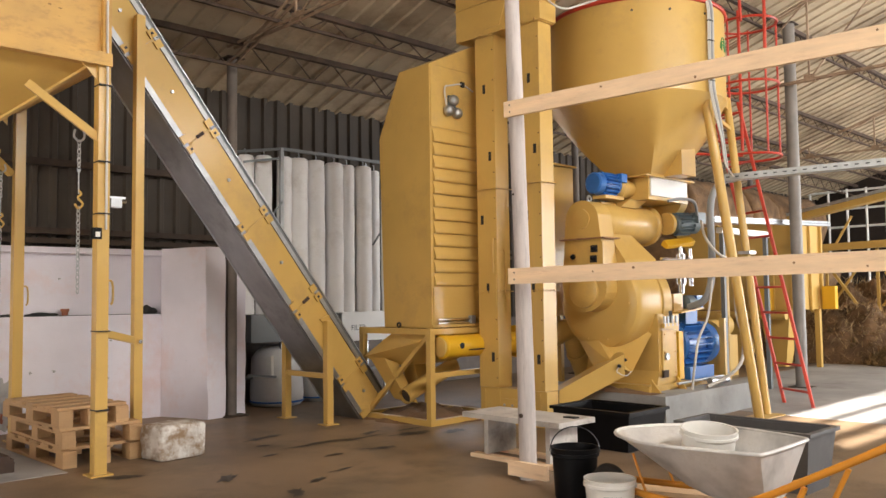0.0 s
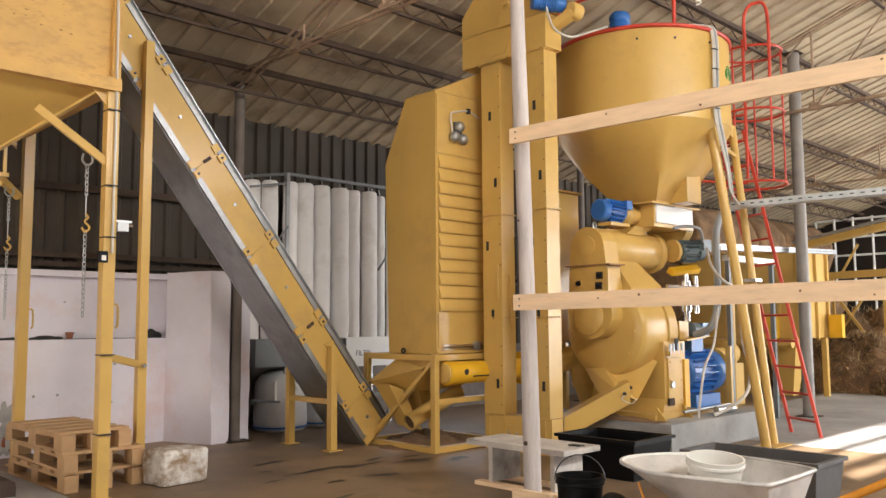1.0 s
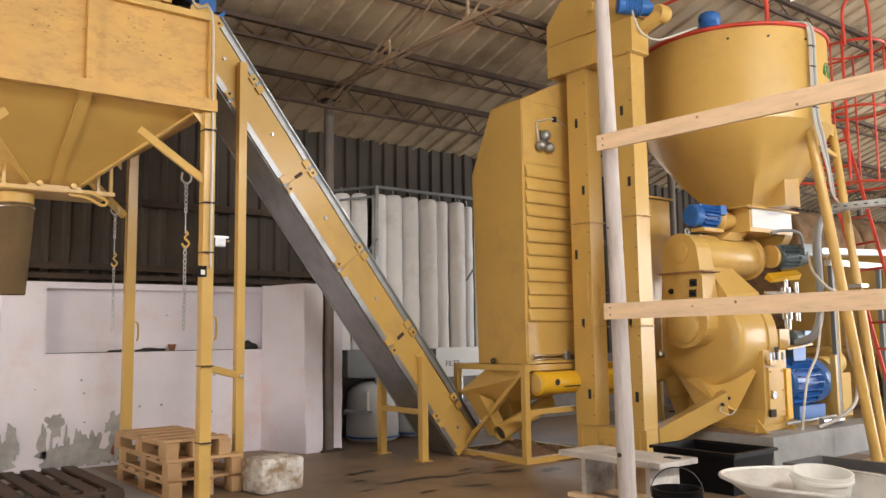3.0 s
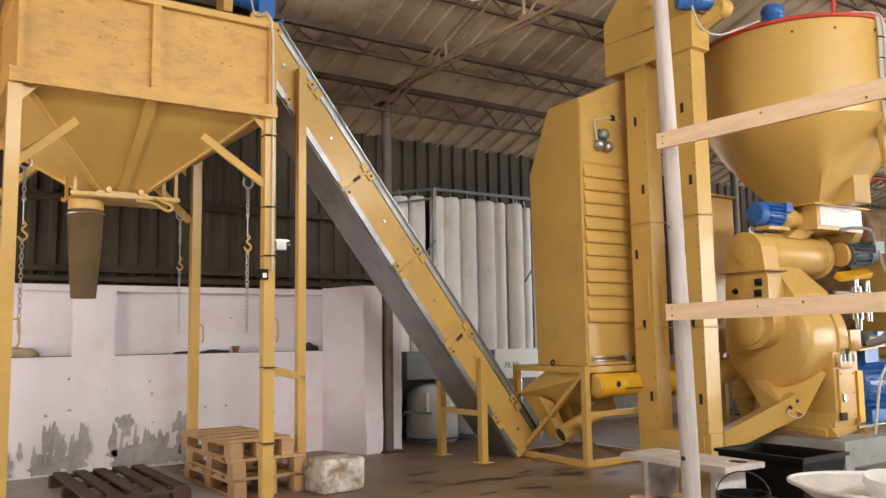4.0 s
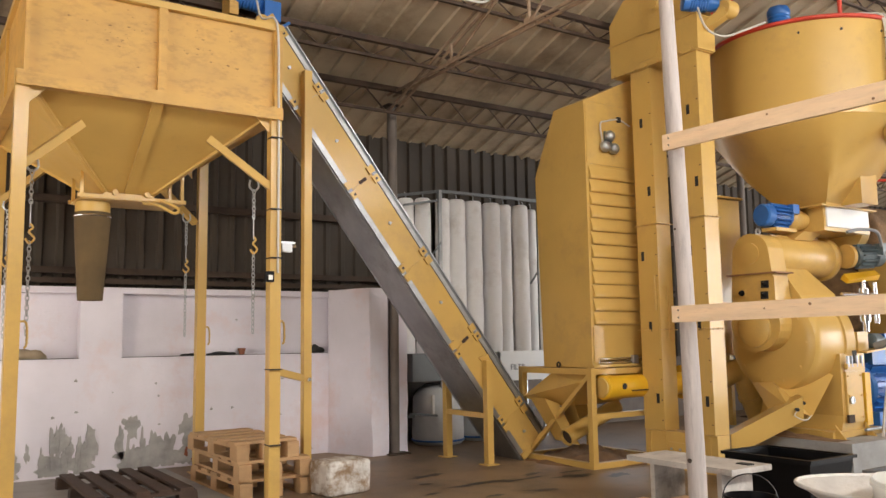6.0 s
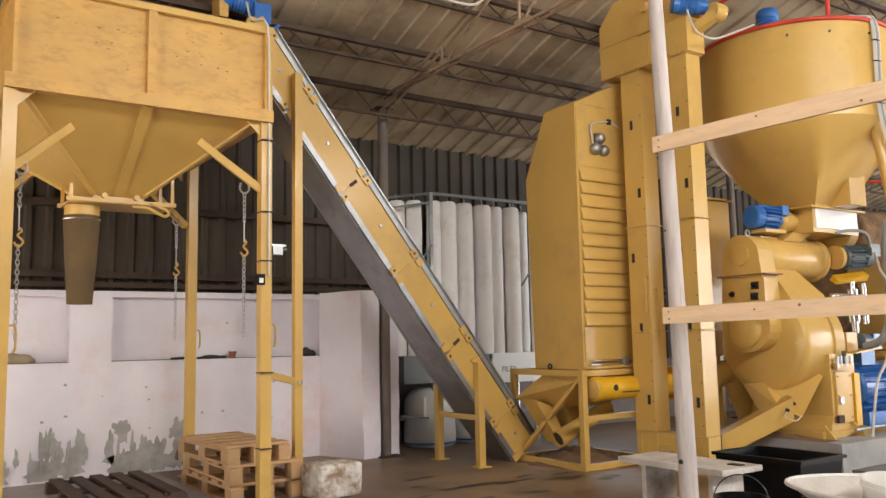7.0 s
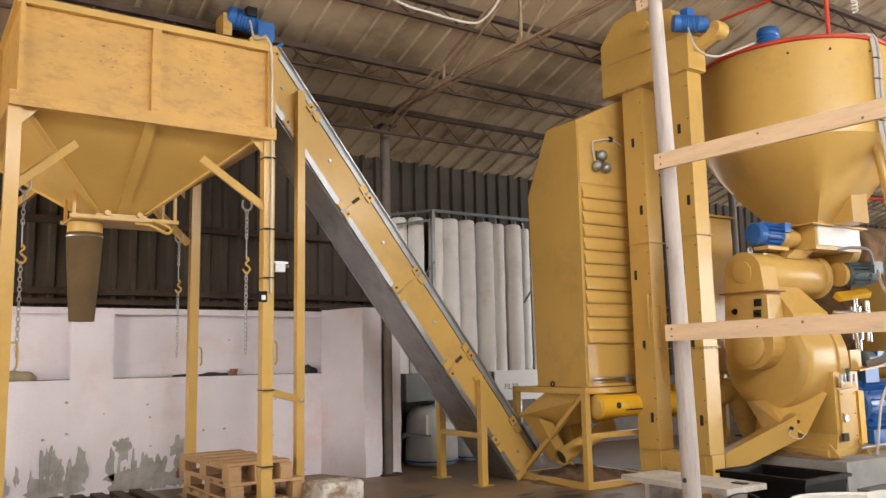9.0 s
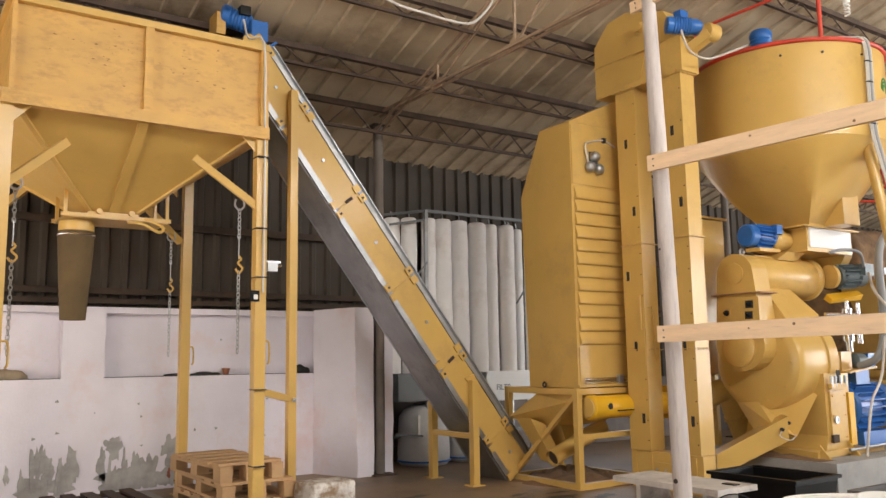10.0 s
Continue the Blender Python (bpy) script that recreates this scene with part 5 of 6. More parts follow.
# cables over the silo's edge, down to the tray
bundle = thing("cable_bundle", (8.0, 4.0, 2.4), "bundle of pale grey cables hanging over the silo rim", "cables")
for k in range(4):
    o = 0.021 * (k - 1.5)
    part("cable", hose(nb(), [(7.2 + o, 4.12 - o * 0.3, 4.15), (7.42 + o, 3.96 - o * 0.3, 4.16), (7.49 + o, 3.86 - o * 0.3, 4.08), (7.48 + o, 3.85 - o * 0.3, 3.6), (7.48 + o, 3.85 - o * 0.3, 3.25), (7.57 + o, 3.85 - o * 0.3, 2.99), (7.66 + o * 0.8, 3.85, 2.73), (7.73 + o * 0.8, 3.86, 2.52), (7.84 + o * 0.4, 3.88 + o * 0.6, 2.43 + 0.01 * k), (8.05, 3.93 + o * 0.6, 2.41 + 0.01 * k), (8.26, 3.7, 2.41 + 0.01 * k)], 0.0095, 6, 6), CABLE_GREY if k == 2 else CABLE_WHITE, bundle, smooth=50)
for z in (3.3, 3.5, 3.7, 3.9):
    part("cable_tie", box(7.435, 7.525, 3.832, 3.868, z, z + 0.006), BLACK_DULL, bundle)


def cable_tray(p, q, w, label):
    p, q = Vector(p), Vector(q)
    t = thing("cable_tray", p, label, "cable tray", "cable trays")
    a, b = side_axes(q - p)
    part("bed", beam(nb(), p, q, w, 0.004), GALV, t)
    for s_ in (-1, 1):
        side = part("side_flange", beam(nb(), p + a * s_ * w / 2 + b * 0.03, q + a * s_ * w / 2 + b * 0.03, 0.003, 0.065), GALV, t)
        n = int((q - p).length / 0.09)
        for i in range(n):
            c = p.lerp(q, (i + 0.4) / n) + a * s_ * (w / 2 + 0.0025) + b * 0.03
            d = (q - p).normalized()
            part("slot", beam(nb(), c - d * 0.018, c + d * 0.018, 0.002, 0.012), DARK_STEEL, side)
    return t


cable_tray((8.05, 4.02, 2.38), (8.55, 1.2, 2.40), 0.14, "galvanised perforated cable tray leaving the silo")
cable_tray((8.6, 4.5, 2.02), (12.6, 4.75, 2.2), 0.1, "galvanised cable tray towards the rear machines")


# ---- red ladder with safety cage ----
def red_ladder():
    t = thing("access_ladder", (8.9, 3.8, 0), "red-painted steel access ladder with hooped safety cage", "ladder")
    ra, rb = (Vector((8.87, 3.55, 0)), Vector((8.74, 4.2, 3.35))), (Vector((9.13, 3.97, 0)), Vector((9.0, 4.62, 3.35)))
    for a, b in (ra, rb):
        part("rail", beam(nb(), a, b, 0.045, 0.03), RED, t, bev=0.003)
    for i in range(12):
        f = (i * 0.28 + 0.16) / 3.35
        part("rung", cyl(nb(), ra[0].lerp(ra[1], f), rb[0].lerp(rb[1], f), 0.013, n=8), RED, t)
    cx, cy, R = 8.80, 4.10, 0.32
    cage = part("cage_hoop", ring(nb(), (cx, cy, 4.22), (0, 0, 1), R, 0.014, 28, 6), RED, t, "red safety cage hoop")
    for z in (2.72, 3.52):
        part("cage_hoop", ring(nb(), (cx, cy, z), (0, 0, 1), R, 0.014, 28, 6), RED, t)
    for i in range(5):
        a = 2 * math.pi * i / 5 + 0.4
        part("cage_bar", cyl(nb(), (cx + R * math.cos(a), cy + R * math.sin(a), 2.72), (cx + R * math.cos(a), cy + R * math.sin(a), 4.25), 0.011, n=6), RED, t)
    for dx in (-0.05, 0.3):
        part("upper_rail", cyl(nb(), (cx - 0.3, cy + dx, 2.75), (cx - 0.3, cy + dx, 4.3), 0.017, n=8), RED, t)
    for i in range(5):
        part("upper_rung", cyl(nb(), (cx - 0.3, cy - 0.05, 2.9 + 0.28 * i), (cx - 0.3, cy + 0.3, 2.9 + 0.28 * i), 0.012, n=8), RED, t)
    part("hand_loop", hose(nb(), [(8.35, 3.95, 4.12), (8.35, 3.95, 4.5), (8.38, 3.85, 4.62), (8.44, 3.74, 4.5), (8.44, 3.74, 3.6)], 0.018, 8), RED, t, smooth=50)
    part("cage_stay", cyl(nb(), (8.2, 4.5, 2.75), (cx - 0.2, cy, 2.72), 0.014, n=8), RED, t)
    part("cage_stay", cyl(nb(), (8.2, 4.5, 2.95), (cx - 0.2, cy + 0.1, 2.86), 0.014, n=8), RED, t)
    return t


red_ladder()


# ---- timber barrier in front ----
pole = thing("barrier_pole", (4.27, 3.59, 0), "pale debarked round timber pole standing on the floor", "pole")
rings = []
for i in range(15):
    f = i / 14
    z = 3.75 * f
    cx, cy = 4.272 - 0.04 * f + 0.008 * math.sin(5 * f), 3.588 + 0.04 * f
    r = 0.058 - 0.010 * f + 0.002 * math.sin(11 * f)
    rings.append([(cx + r * math.cos(2 * math.pi * k / 16), cy + r * math.sin(2 * math.pi * k / 16), z) for k in range(16)])
part("shaft", loft(nb(), rings), PALE_POLE, pole, smooth=60)
for z, s_ in ((0.42, 0.012), (2.58, 0.014), (1.9, 0.008)):
    part("knot", lathe(nb(), (4.215, 3.585 + 0.02 * z, z), (-0.8, -0.5, 0), [(0, s_ * 1.4), (0.012, s_), (0.014, 0.002)], 10), RUST, pole)


def plank(p, q, h, th, label):
    p, q = Vector(p), Vector(q)
    t = thing("barrier_plank", p, label, "plank", "barrier planks")
    part("board", beam(nb(), p, q, th, h), FRESH_WOOD, t, bev=0.003)
    d = (q - p).normalized()
    a, b = side_axes(d)
    for s_ in (-1, 1):
        for e in (0.05,):
            c = p + d * e - a * (th / 2) + b * (s_ * h * 0.22)
            c2 = p + d * e + a * (th / 2) + b * (s_ * h * 0.22)
            part("nail", cyl(nb(), c - a * 0.003, c + a * 0.004, 0.006, n=6), DARK_STEEL, t)
            part("nail", cyl(nb(), c2 - a * 0.004, c2 + a * 0.003, 0.006, n=6), DARK_STEEL, t)
    rnd = random.Random(round(p.z * 100))
    for _ in range(4):
        c = p.lerp(q, rnd.random() * 0.8 + 0.1) + b * (rnd.random() - 0.5) * h * 0.6
        for sg in (-1, 1):
            part("knot", cyl(nb(), c + a * sg * (th / 2 - 0.001), c + a * sg * (th / 2 + 0.0012), 0.004 + 0.005 * rnd.random(), n=10), KNOT, t)
    return t


plank((4.175, 3.655, 2.475), (4.42, 0.75, 2.475), 0.105, 0.028, "fresh sawn pine plank nailed high across the barrier pole")
plank((4.18, 3.645, 1.345), (4.45, 0.75, 1.365), 0.105, 0.028, "fresh sawn pine plank nailed across the barrier pole")
plank((4.22, 3.78, 3.62), (4.25, 3.2, 3.66), 0.08, 0.03, "short pine board at the head of the pole")
pt = thing("base_board", (4.25, 3.5, 0), "short pine offcut nailed at the foot of the pole", "board")
part("board", box(4.17, 4.205, 3.36, 3.68, 0.03, 0.125), FRESH_WOOD, pt, bev=0.003)

# ---- filter with hanging sleeves ----
fl = thing("dust_filter", (6.1, 8.3, 0), "bag filter with tall white fabric sleeves in a galvanised pipe rack", "dust filter")
for x, y in ((5.31, 8.12), (6.86, 8.12), (4.9, 8.5), (6.86, 8.5)):
    part("rack_post", box(x - 0.02, x + 0.02, y - 0.02, y + 0.02, 0, 2.98), GALV_DULL if x < 6 else GALV, fl)
for z in (2.97, 0.34):
    part("rack_bar", beam(nb(), (5.31, 8.12, z), (6.86, 8.12, z), 0.035, 0.035), STEEL_GREY, fl)
    part("rack_bar", beam(nb(), (5.31, 8.12, z), (4.9, 8.5, z - 0.03), 0.03, 0.03), STEEL_GREY, fl)
part("rack_bar", beam(nb(), (4.86, 8.2, 2.78), (5.31, 8.12, 2.86), 0.025, 0.025), STEEL_GREY, fl)
part("rack_bar", beam(nb(), (4.86, 8.1, 0.38), (5.31, 8.05, 0.33), 0.025, 0.025), STEEL_GREY, fl)
part("brace", beam(nb(), (6.86, 8.1, 2.15), (6.70, 8.15, 1.9), 0.02, 0.02), STEEL_GREY, fl)
part("brace", beam(nb(), (5.31, 8.1, 2.35), (5.12, 8.2, 2.05), 0.02, 0.02), STEEL_GREY, fl)
# white enamel rod standing for a strip of bright light beside the sleeves
part("bright_post", cyl(nb(), (6.79, 8.06, 0.6), (6.79, 8.06, 2.85), 0.022, n=12), WHITE_PAINT, fl, smooth=40)
for x, y, r in ((5.42, 8.24, 0.1), (5.62, 8.22, 0.125), (5.87, 8.22, 0.125), (6.15, 8.23, 0.13), (6.37, 8.26, 0.105), (6.60, 8.22, 0.125), (5.02, 8.42, 0.11), (5.2, 8.32, 0.11), (6.76, 8.34, 0.07), (6.93, 8.4, 0.08)):
    r *= 0.88
    prof = [(0, r * 0.95)] + [(0.1 + 0.175 * k, r * (1 + 0.035 * math.sin(2.1 * k + x * 9))) for k in range(11)] + [(1.9, r * 0.98), (1.92, r * 0.8)]
    sl = part("filter_sleeve", lathe(nb(), (x, y, 0.98), (0.004 * math.sin(x * 20), 0.0, 1), prof, 22), FABRIC, fl, smooth=60)
    part("sleeve_hook", hose(nb(), [(x, y, 2.9), (x, y, 2.955), (x - 0.02, y, 2.98)], 0.006, 6), GALV, sl)
part("collector_box", box(4.84, 5.30, 8.0, 8.55, 0.74, 1.05), STEEL_GREY, fl, bev=0.006)
part("collector_box", box(5.32, 6.1, 8.02, 8.55, 0.74, 1.05), STEEL_GREY, fl, bev=0.006)
wp = part("front_panel", box(6.05, 6.98, 8.02, 8.54, 0.70, 1.055), WHITE_PAINT, fl, bev=0.004)
cu = bpy.data.curves.new("lettering", "FONT")
cu.body, cu.size, cu.extrude = "FILTR", 0.095, 0.001
tmp = bpy.data.objects.new("lettering", cu)
scene.collection.objects.link(tmp)
bpy.context.view_layer.update()
me = bpy.data.meshes.new_from_object(tmp.evaluated_get(bpy.context.evaluated_depsgraph_get()))
bpy.data.objects.remove(tmp)
me.transform(Matrix.Translation(Vector((6.24, 8.0165, 0.83)) - ORIGIN[fl]) @ pose(0, 0, 0, 90, 0, 0))
me.materials.append(STEEL_GREY)
lt = new("lettering", me)
lt.parent = wp
tagged(lt, "grey lettering")


def sack(x, y, r, h, label):
    t = thing("dust_bag", (x, y, 0), label, "bag", "filter bags")
    prof = [(0.0, r * 0.9), (0.03, r), (0.12, r * 1.03), (h * 0.5, r * 1.0), (h * 0.8, r * 0.97), (h * 0.93, r * 0.75), (h, r * 0.5)]
    body = part("body", lathe(nb(), (x, y, 0.0), (0, 0, 1), prof, 30), BAG, t, smooth=60)
    part("hem", ring(nb(), (x, y, 0.05), (0, 0, 1), r * 1.02, 0.012, 30, 6), BLUE, body, "blue stitched hem", smooth=50)
    part("strap", box(x - r * 0.75, x - r * 0.65, y - r * 0.8, y - r * 0.74, h * 0.5, h * 0.85), WHITE_PLASTIC, body)
    return t


sack(5.36, 8.3, 0.3, 0.68, "white woven dust bag hanging under the filter")
sack(5.98, 8.32, 0.27, 0.66, "white woven dust bag hanging under the filter")


# ---- chains on the hopper ----
def chain(x, y, z1, z0, label):
    t = thing("chain", (x, y, z0), label, "chain", "hopper chains")
    part("top_hook", hose(nb(), [(x + 0.03, y, z1 + 0.03), (x + 0.035, y, z1 - 0.02), (x, y, z1 - 0.05), (x - 0.035, y, z1 - 0.02), (x - 0.03, y, z1 + 0.03)], 0.008, 6), GALV, t, smooth=50)
    zz = z1 - (z1 - z0) * 0.42
    part("rod", cyl(nb(), (x, y, zz + 0.05), (x, y, z1 - 0.25), 0.0045, n=8), GALV, t, smooth=60)
    part("grab_hook", hose(nb(), [(x, y, zz + 0.075), (x + 0.018, y, zz + 0.05), (x - 0.004, y, zz + 0.02), (x + 0.028, y - 0.004, zz - 0.02), (x, y - 0.006, zz - 0.055), (x - 0.028, y - 0.006, zz - 0.025)], 0.008, 6), YELLOW, t, smooth=50)
    first = [None, None]
    z, k = z1 - 0.06, 0
    while z > z0:
        if zz - 0.05 < z < z1 - 0.26:
            z = zz - 0.06
        if first[k % 2] is None:
            ax = Vector((1, 0.3, 0)) if k % 2 else Vector((-0.3, 1, 0))
            sd = ax.normalized().cross(Vector((0, 0, 1)))
            pts = [Vector((x, y, z)) + sd * (0.012 * math.cos(q)) + Vector((0, 0, 0.021 * math.sin(q))) for q in [2 * math.pi * i / 8 for i in range(9)]]
            first[k % 2] = (part("link", hose(nb(), pts, 0.0038, 5, 1), GALV, t, smooth=60), z)
        else:
            o, zf = first[k % 2]
            lk = new("link", o.data)
            lk.parent = t
            lk.location = (0, 0, z - zf)
        z -= 0.032
        k += 1
    return t


for x, y in ((0.68, 5.93), (2.2, 5.93), (2.23, 7.8), (0.72, 7.8)):
    chain(x, y, 2.4, 1.27, "galvanised lifting chain hanging from the hopper frame")
sw = thing("switch_box", (2.28, 5.8, 1.66), "small black and white switch on the hopper leg", "switch")
part("case", box(2.25, 2.31, 5.785, 5.828, 1.65, 1.73), BLACK_PLASTIC, sw, bev=0.006)
part("button", box(2.265, 2.295, 5.778, 5.7849, 1.665, 1.70), WHITE_PLASTIC, sw)
sn = thing("limit_sensor", (2.42, 5.85, 1.92), "small steel sensor bracket clamped to the hopper leg", "sensor")
part("bracket", box(2.381, 2.50, 5.84, 5.87, 1.95, 1.965), GALV, sn)
part("housing", box(2.39, 2.47, 5.83, 5.88, 1.885, 1.949), GALV_DULL, sn, bev=0.004)
part("pin", cyl(nb(), (2.47, 5.855, 1.93), (2.51, 5.855, 1.93), 0.01, n=8), STAINLESS, sn)


# ---- pallets ----
def pallet(x0, y0, w, l, z, wood, label, turn=0.0, h=0.144, fill=0.083):
    t = thing("pallet", (x0, y0, z), label, "pallet", "pallets")
    lx = lambda a: x0 + a * w
    for i in range(5):
        c = (i + 0.5) / 5
        part("deck_board", box(lx(0), lx(1), y0 + l * c - l * fill, y0 + l * c + l * fill, z + h - 0.022, z + h), wood, t, bev=0.003)
    for a in (0.0, 0.5, 1.0):
        cx = x0 + 0.05 + a * (w - 0.1)
        part("stringer_board", box(cx - 0.05, cx + 0.05, y0 + 0.004, y0 + l - 0.004, z + h - 0.044, z + h - 0.0225), wood, t)
        if a != 0.5:
            part("foot_board", box(cx - 0.05, cx + 0.05, y0, y0 + l, z + 0.0005, z + 0.02), wood, t, bev=0.003)
        for b in (0.0, 0.5, 1.0):
            cy = y0 + 0.07 + b * (l - 0.14)
            part("block", box(cx - 0.05, cx + 0.05, cy - 0.07, cy + 0.07, z + (0.0205 if a != 0.5 else 0.0005), z + h - 0.0445), wood, t, bev=0.003)
    if turn:
        t.rotation_euler[2] = radians(turn)
    return t


pallet(2.24, 6.27, 0.60, 1.22, 0.0, PALLET_WOOD, "wooden pallet at the bottom of a stack of three", 1, fill=0.066)
pallet(2.23, 6.27, 0.60, 1.22, 0.145, PALLET_WOOD, "wooden pallet in the middle of a stack of three", -1, fill=0.066)
pallet(2.22, 6.30, 0.53, 1.10, 0.290, PALLET_WOOD, "wooden pallet on top of a stack of three", 3, fill=0.062)
pallet(1.96, 6.42, 1.35, 0.80, 0.0, DARK_WOOD, "dark weathered wooden pallet lying on the floor", 90, 0.12, 0.062)

# rough concrete block
bk = nb()
bmesh.ops.create_cube(bk, size=1)
bmesh.ops.bevel(bk, geom=list(bk.edges), offset=0.1, segments=2, affect="EDGES", profile=0.5)
bmesh.ops.subdivide_edges(bk, edges=list(bk.edges), cuts=4, use_grid_fill=True)
for v in bk.verts:
    c = Vector((v.co.x * 0.41, v.co.y * 0.30, v.co.z * 0.265 + 0.1325))
    k = 0.012 * noise.noise(c * 9) + 0.006 * noise.noise(c * 30)
    c += v.co.normalized() * k
    c.z = max(c.z, 0.0)
    v.co = pose(3.02, 6.13, 0, 0, 0, 8) @ c
tagged(part("concrete_block", bk, BLOCK, smooth=60), "rough whitish concrete block with chipped brown face", "block")

# ---- bench ----
bn = thing("low_bench", (4.77, 4.0, 0), "low grey-white bench of rough boards on the floor", "bench")
part("top_board", box(4.56, 4.98, 3.55, 4.48, 0.295, 0.333), WHITE_WOOD, bn, bev=0.004)
part("end_board", box(4.62, 4.94, 4.27, 4.31, 0.03, 0.294), WHITE_WOOD, bn, bev=0.003)
part("end_board", box(4.62, 4.94, 3.68, 3.72, 0.03, 0.294), WHITE_WOOD, bn, bev=0.003)
part("foot_board", box(4.58, 4.66, 3.6, 4.42, 0.0, 0.029), FRESH_WOOD, bn, bev=0.003)
part("foot_board", box(4.86, 4.94, 3.6, 4.42, 0.0, 0.029), FRESH_WOOD, bn, bev=0.003)
part("knob", box(4.8, 4.86, 3.6, 3.7, 0.334, 0.342), BLACK_DULL, bn)


# ---- buckets ----
def bucket(name, x, y, z, r0, r1, h, material, label, handle=None, tilt=None, stripe=None):
    t = thing(name, (x, y, z), label, "bucket", "buckets")
    body = part("body", lathe(nb(), (x, y, z), (0, 0, 1), [(0, r0), (0.01, r0 + 0.003), (h * 0.82, r1 - 0.005), (h * 0.84, r1 + 0.006), (h * 0.9, r1 + 0.006), (h * 0.9, r1), (h, r1 + 0.004), (h, r1 - 0.006), (0.02, r0 - 0.006)], 36, caps=False), material, t, smooth=35)
    part("bottom", cyl(nb(), (x, y, z + 0.003), (x, y, z + 0.012), r0 - 0.003, n=36), material, body)
    if handle:
        pts = [Vector((x, y, z + h * 0.9)) + Vector((0.55, -0.83, 0)) * ((r1 + 0.01) * math.cos(q)) + Vector((0.25, 0.16, 0.95)) * (handle * math.sin(q)) for q in [math.pi * i / 14 for i in range(15)]]
        part("handle", hose(nb(), pts, 0.004, 6, 1), DARK_STEEL, t, smooth=50)
    if stripe:
        a0 = math.atan2(-y, -x)
        def onb(da, k):
            rr = r0 + (r1 - r0) * k + 0.0035
            return (x + rr * math.cos(a0 + da), y + rr * math.sin(a0 + da), z + h * k)
        bm = nb()
        n = 10
        rows = [[bm.verts.new(onb(-0.25 + 0.75 * i / n, k)) for i in range(n + 1)] for k in (0.2, 0.68)]
        for i in range(n):
            bm.faces.new((rows[0][i], rows[0][i + 1], rows[1][i + 1], rows[1][i]))
        part("paper_label", bm, stripe, body, "dark printed label with pale bars")
        for k in (0.5, 0.58):
            part("print_bar", hose(nb(), [onb(-0.12 + 0.05 * i, k) for i in range(9)], 0.006, 5, 1), WHITE_PLASTIC, body)
    if tilt:
        t.rotation_euler = [radians(q) for q in tilt]
    return t


bucket("bucket", 4.08, 3.06, 0, 0.12, 0.14, 0.30, BLACK_PLASTIC, "dirty black bucket with wire handle on the floor", 0.15)
bucket("bucket", 3.73, 2.57, 0, 0.115, 0.135, 0.24, WHITE_PLASTIC, "white plastic bucket with dark label on the floor", None, None, DARK_STEEL)


# ---- black tubs ----
def tub(x0, x1, y0, y1, h, label, plastic=BLACK_PLASTIC):
    t = thing("mortar_tub", ((x0 + x1) / 2, (y0 + y1) / 2, 0), label, "tub", "black tubs")
    i = 0.05

    def lp(k, z):
        return [(x0 + k, y0 + k, z), (x1 - k, y0 + k, z), (x1 - k, y1 - k, z), (x0 + k, y1 - k, z)]

    part("shell", loft(nb(), [lp(i, 0), lp(0.012, h - 0.03), lp(0.012, h), lp(0.03, h), lp(i + 0.01, 0.012)], caps=False), plastic, t, bev=0.008)
    part("bottom", box(x0 + i, x1 - i, y0 + i, y1 - i, 0.0, 0.01), plastic, t)
    for q in ((x0 - 0.01, x1 + 0.01, y0 - 0.01, y0 + 0.025), (x0 - 0.01, x1 + 0.01, y1 - 0.025, y1 + 0.01), (x0 - 0.01, x0 + 0.025, y0 + 0.025, y1 - 0.025), (x1 - 0.025, x1 + 0.01, y0 + 0.025, y1 - 0.025)):
        part("rim", box(*q, h - 0.012, h + 0.012), plastic, t, bev=0.006)
    part("residue", box(x0 + 0.07, x1 - 0.07, y0 + 0.07, y1 - 0.07, 0.05, 0.07), SAWDUST, t)
    return t


tub(5.42, 5.98, 3.55, 4.30, 0.30, "black plastic mortar tub with meal residue")
tub(4.98, 5.42, 2.02, 2.90, 0.36, "dusty dark grey plastic tub behind the wheelbarrow", GREY_PLASTIC)


